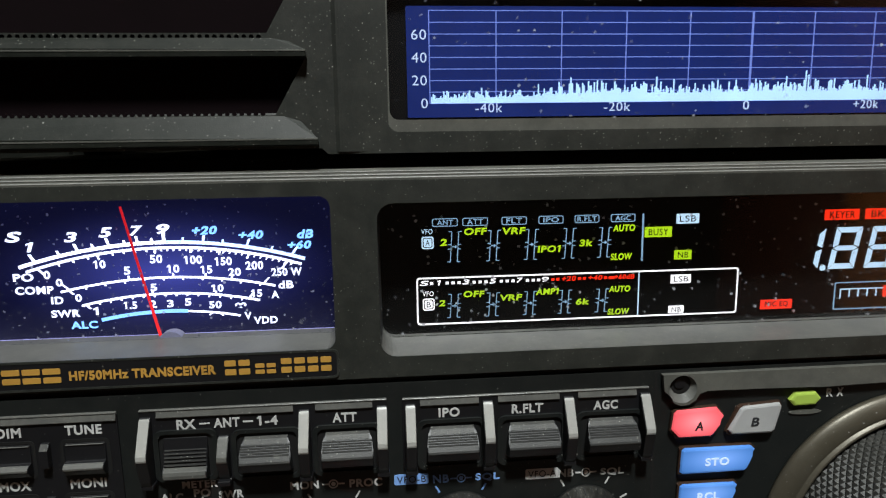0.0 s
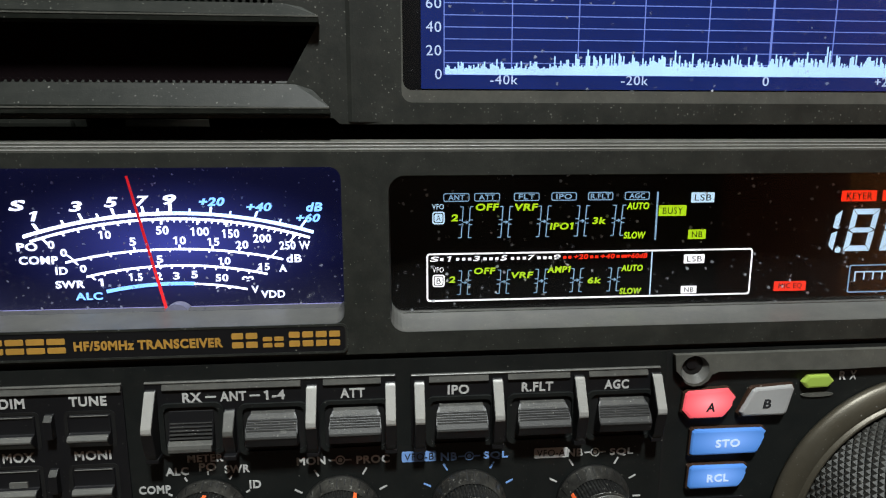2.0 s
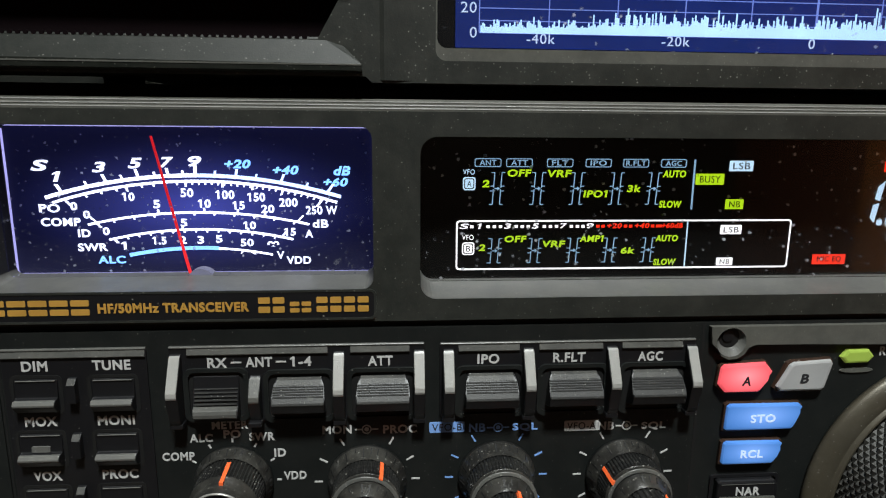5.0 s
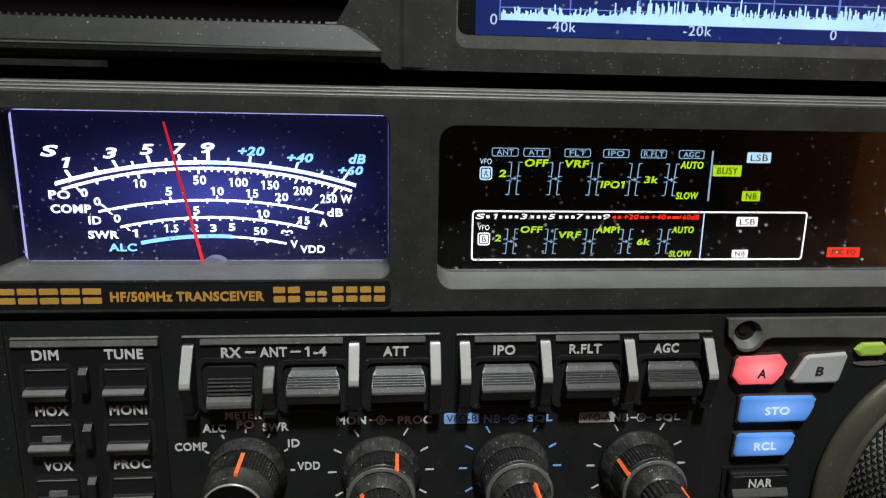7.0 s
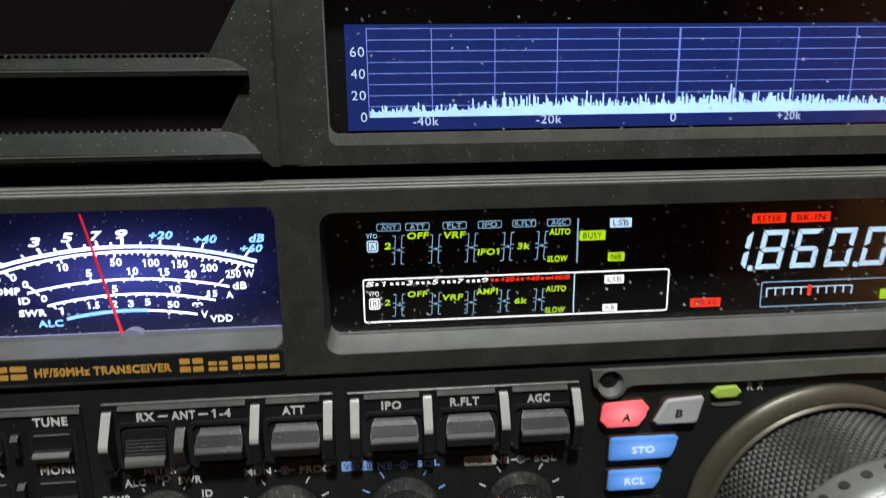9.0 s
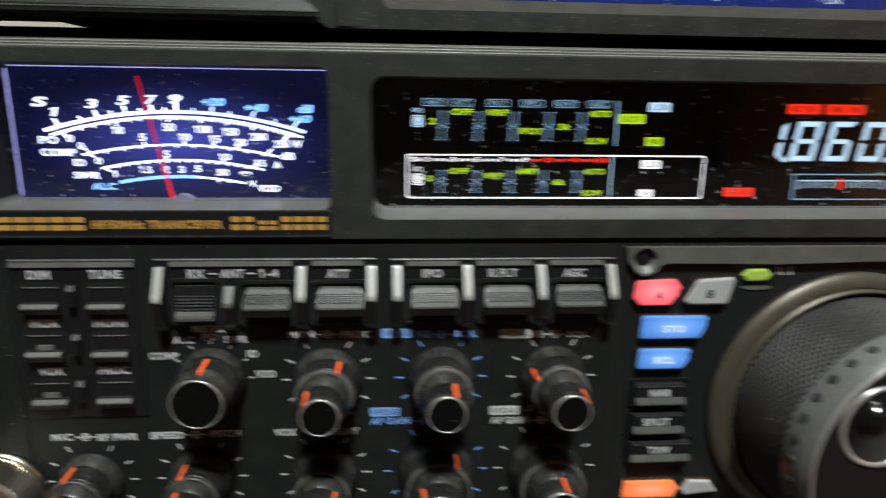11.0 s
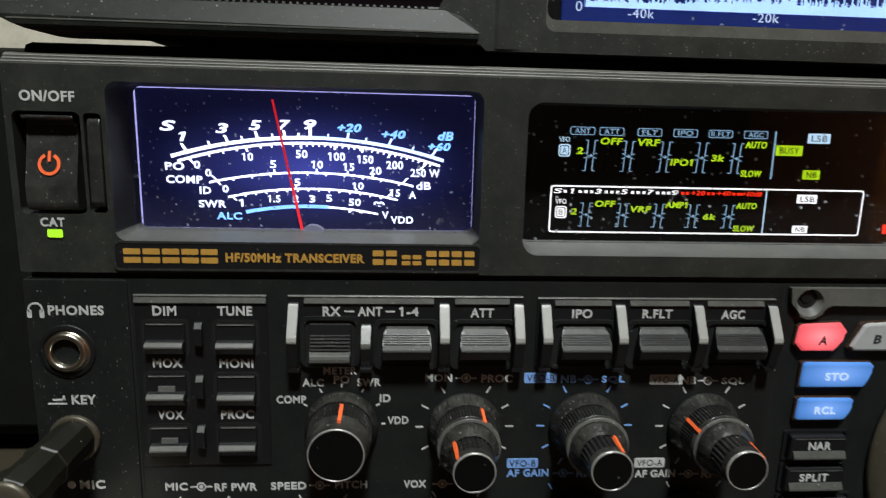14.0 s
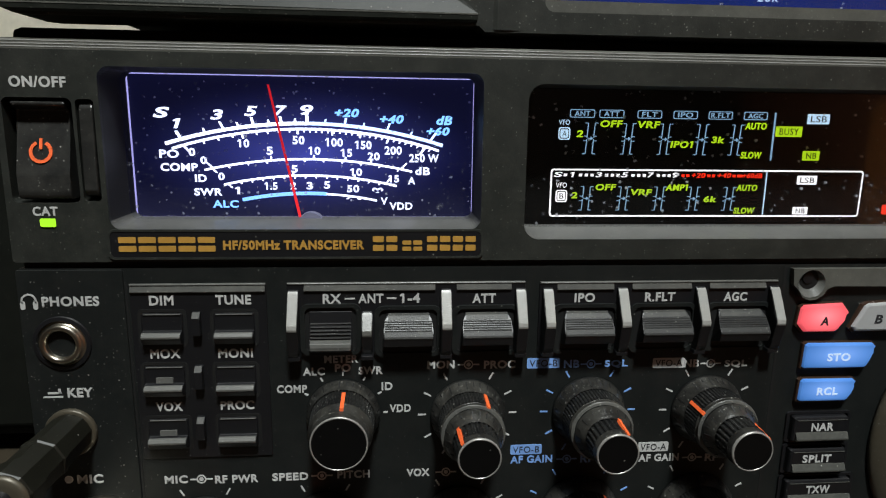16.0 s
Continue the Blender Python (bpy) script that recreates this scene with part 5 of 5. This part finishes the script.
for k, p in enumerate(path):
    d = (path[min(k + 1, len(path) - 1)] - path[max(k - 1, 0)]).normalized()
    side = d.orthogonal().normalized()
    if prev is not None:
        side = (prev - d * prev.dot(d)).normalized()
    prev = side
    up = d.cross(side)
    ringv = [cable.verts.new(p + 2.3 * (math.cos(a * math.pi / 6) * side + math.sin(a * math.pi / 6) * up)) for a in range(12)]
    if k:
        for a in range(12):
            cable.faces.new((last[a], last[(a + 1) % 12], ringv[(a + 1) % 12], ringv[a]))
    last = ringv
part("cable", cable, BLACK, plug, "black round cable", True)

mic = thing("mic_plug", 21.5, -12, 45.5, "worn nickel microphone plug screwed onto its socket", "plug")
part("socket_flange", lathe(21.5, 45.5, [(11.2, -0.4), (11.2, -1.4), (10.6, -2.0)], 56), STEEL, mic, "", True)
part("coupling_ring", lathe(21.5, 45.5, [(10.2, -2.0), (10.6, -2.6), (10.6, -9.5), (10.0, -10.6), (8.6, -10.9)], 120, 0.3, (1, 2)), STEEL, mic, "knurled nickel coupling ring")
part("barrel", lathe(21.5, 45.5, [(8.4, -10.6), (8.4, -22.0), (6.5, -25.0), (4.0, -32.0)], 48), STEEL, mic, "", True)

# Plain box added for an unidentified dark shape; its height hides the bright wall.
case = thing("dark_stand_in", -160, 360, 0, "dark olive box beside the transceiver, stand-in for a dark shape", "case")
part("shell", box(-330, 4.0, 122, 600, 8, 161.3, 4), CASE, case)
part("front_panel", box(-322, -2, 119, 123, 14, 155, 1.5), CASE, case)
for fx in (-305, -16):
    for fy in (140, 570):
        part("foot", box(fx - 8, fx + 8, fy - 8, fy + 8, 0, 8.5, 1), BLACK, case)

# ---------------- station monitor on top ----------------
B0, B1 = 8.5, 471.0
FY = 1.0
mon = thing("station_monitor", 240, 130, 149, "black dusty station monitor with lit spectrum screen, on the transceiver", "monitor")
part("body", sideways([(13.0, 159.0), (13.0, 226), (240, 226), (240, 159.0)], B0 + 2, B1 - 2, bevel=1.5), BLACK, mon)
for fx in (26, 455):
    for fy in (80, 215):
        bmf = bmesh.new()
        bmesh.ops.create_cone(bmf, cap_ends=True, segments=28, radius1=5, radius2=6, depth=8.0, matrix=Matrix.Translation((fx, fy, 155.5)))
        part("foot", bmf, COVER, mon)
S0, S1, SZ0, SZ1 = 112.2, 262.0, 155.9, 186.0
G0, G1 = 15.5, 98.2
front = part("front_plate", holed([(B0 + 8, 153.0), (99.4, 153.0), (100.6, 151.9), (B1 - 4, 151.9), (B1, 155), (B1, 224), (B1 - 3, 227), (B0 + 3, 227), (B0, 224), (B0, 160.0), (B0 + 0.35, 157.8), (B0 + 1.4, 155.8), (B0 + 3.2, 154.2), (B0 + 5.4, 153.3)], [rrect(S0, S1, SZ0, SZ1, 2.0), [(G0, 159.3), (91.0, 159.3), (97.3, 170.2), (G0, 170.2)], [(G0, 174.2), (90.2, 174.2), (99.2, 189.5), (97.0, 205.0), (G0, 205.0)]], FY, 13.2), BEZEL, mon, "black dusty front frame")
fold = prism([(101.6, 152.3), (111.6, 152.3), (111.6, 226.0), (101.6, 226.0)], FY - 0.02, FY + 0.2)
for v in fold.verts:
    if v.co.y < FY:
        v.co.x = 102.9 if v.co.x < 105 else 103.5
        v.co.y = FY - 0.32
part("fold", fold, BEZEL, mon, "shallow crease beside the screen")
# Added box under the body; keeps the bright wall out of the gap.
part("gap_blocker", box(60, 450, 70, 235, 152.0, 160, 1), COVER, mon)
part("opening_lip", ring(rrect(S0 - 0.02, S1 + 0.02, SZ0 - 0.02, SZ1 + 0.02, 2.0), rrect(S0 + 0.3, S1 - 0.3, SZ0 + 2.3, SZ1 - 0.3, 1.8), FY + 0.5, 3.4), TRIM, mon)
part("grille_sheet", box(G0 - 1, 104, 3.4, 3.9, 153.5, 207), GRILLE, mon, "black perforated grille sheet")
for zb, zt, xe in ((159.7, 154.9, 98.9), (173.6, 170.9, 97.4)):
    hull = bmesh.new()
    for p in ((B0 + 1.0, 1.3, zb), (xe - 7.3, 1.3, zb), (xe - 3.2, 0.95, zb - 0.33 * (zb - zt)), (B0 + 1.2, -1.2, zt + 0.6), (B0 + 3.0, -1.2, zt), (xe, -1.2, zt), (B0 + 4.5, -1.1, zt - 1.1), (xe, -1.1, zt - 1.1), (B0 + 6.0, 1.3, zt - 1.4), (xe, 1.3, zt - 1.4)):
        hull.verts.new(p)
    bmesh.ops.convex_hull(hull, input=list(hull.verts))
    lv = part("louvre", hull, LOUVRE, mon, "dusty sloping louvre")
    # Pale strip stands in for the highlight along the louvre rim.
    part("edge", sideways([(-1.0, zt + 0.12), (-1.25, zt + 0.02), (-1.25, zt - 0.22), (-1.0, zt - 0.25)], B0 + 3.6, xe - 0.05), TRIM, lv)
    dots = bmesh.new()
    for k in range(58):
        lathe(B0 + 5 + 1.32 * k, zb - 0.05, [(0.42, 1.0), (0.42, 1.6)], 10, bm=dots)
    tagged(part("perforation", dots, GRILLE, lv), kind="stuff")

# screen
SY = 4.0
screen = part("screen", prism(rrect(116.1, 256.5, 158.7, 179.7, 0.2, 2), SY + 0.1, SY + 1.0), SCREEN, mon, "lit blue spectrum screen")
part("screen_border", prism(rrect(S0 - 0.5, S1 + 0.5, SZ0 - 0.5, SZ1 + 0.5, 1.0), SY + 1.2, SY + 2.0), VF_BACK, screen)
sg = part("window", prism(rrect(S0 + 0.2, S1 - 0.2, SZ0 + 2.35, SZ1 - 0.2, 1.7), FY + 1.3, FY + 1.8), SCREEN_GLASS, screen, "clear screen window")
sg.visible_shadow = False
PX, PZ, DXX, DZZ = 120.5, 161.35, 13.13, 2.19
grid = bars([(PX, PX + 10 * DXX, PZ + DZZ * k - 0.08, PZ + DZZ * k + 0.08) for k in range(9)] + [(PX + DXX * k - (0.09 if k != 5 else 0.2), PX + DXX * k + (0.09 if k != 5 else 0.2), PZ, PZ + 8 * DZZ) for k in range(11)], SY, SY + 0.1)
part("grid_lines", grid, SCREEN_LINE, screen, "violet grid lines")
rng = random.Random(7)
trace = []
x = PX + 0.2
while x < PX + 10 * DXX - 0.3:
    u = (x - PX) / DXX
    swell = 1.6 + 1.4 * math.exp(-((u - 5.6) / 2.6) ** 2) + 0.9 * math.exp(-((u - 2.6) / 0.9) ** 2)
    hgt = 1.5 * swell * (0.42 + 0.58 * rng.random() ** 1.5) * (1.0 if rng.random() < 0.9 else 1.35)
    trace.append((x, x + 0.27, PZ, PZ + hgt))
    x += 0.3
tagged(part("spectrum_trace", bars(trace, SY - 0.1, SY), SCREEN_BAR, screen, "pale blue spectrum trace"), kind="stuff")
for text, z in (("60", 174.4), ("40", 170.1), ("20", 165.8)):
    lettering(text, 118.5, z, 2.9, 1.9, SY, SCREEN_TEXT, screen, 0, 0.0, "numeral")
lettering("0", 119.4, 161.4, 1.3, 1.9, SY, SCREEN_TEXT, screen, 0, 0.0, "numeral")
for text, x, w in (("-40k", 132.2, 5.4), ("-20k", 158.4, 5.5), ("0", 185.7, 1.3), ("+20k", 212.0, 5.5), ("+40k", 238.2, 5.5)):
    lettering(text, x, 160.45 if x < 240 else 160.4, w, 1.8, SY, SCREEN_TEXT, screen, 0, 0.0, "numeral")
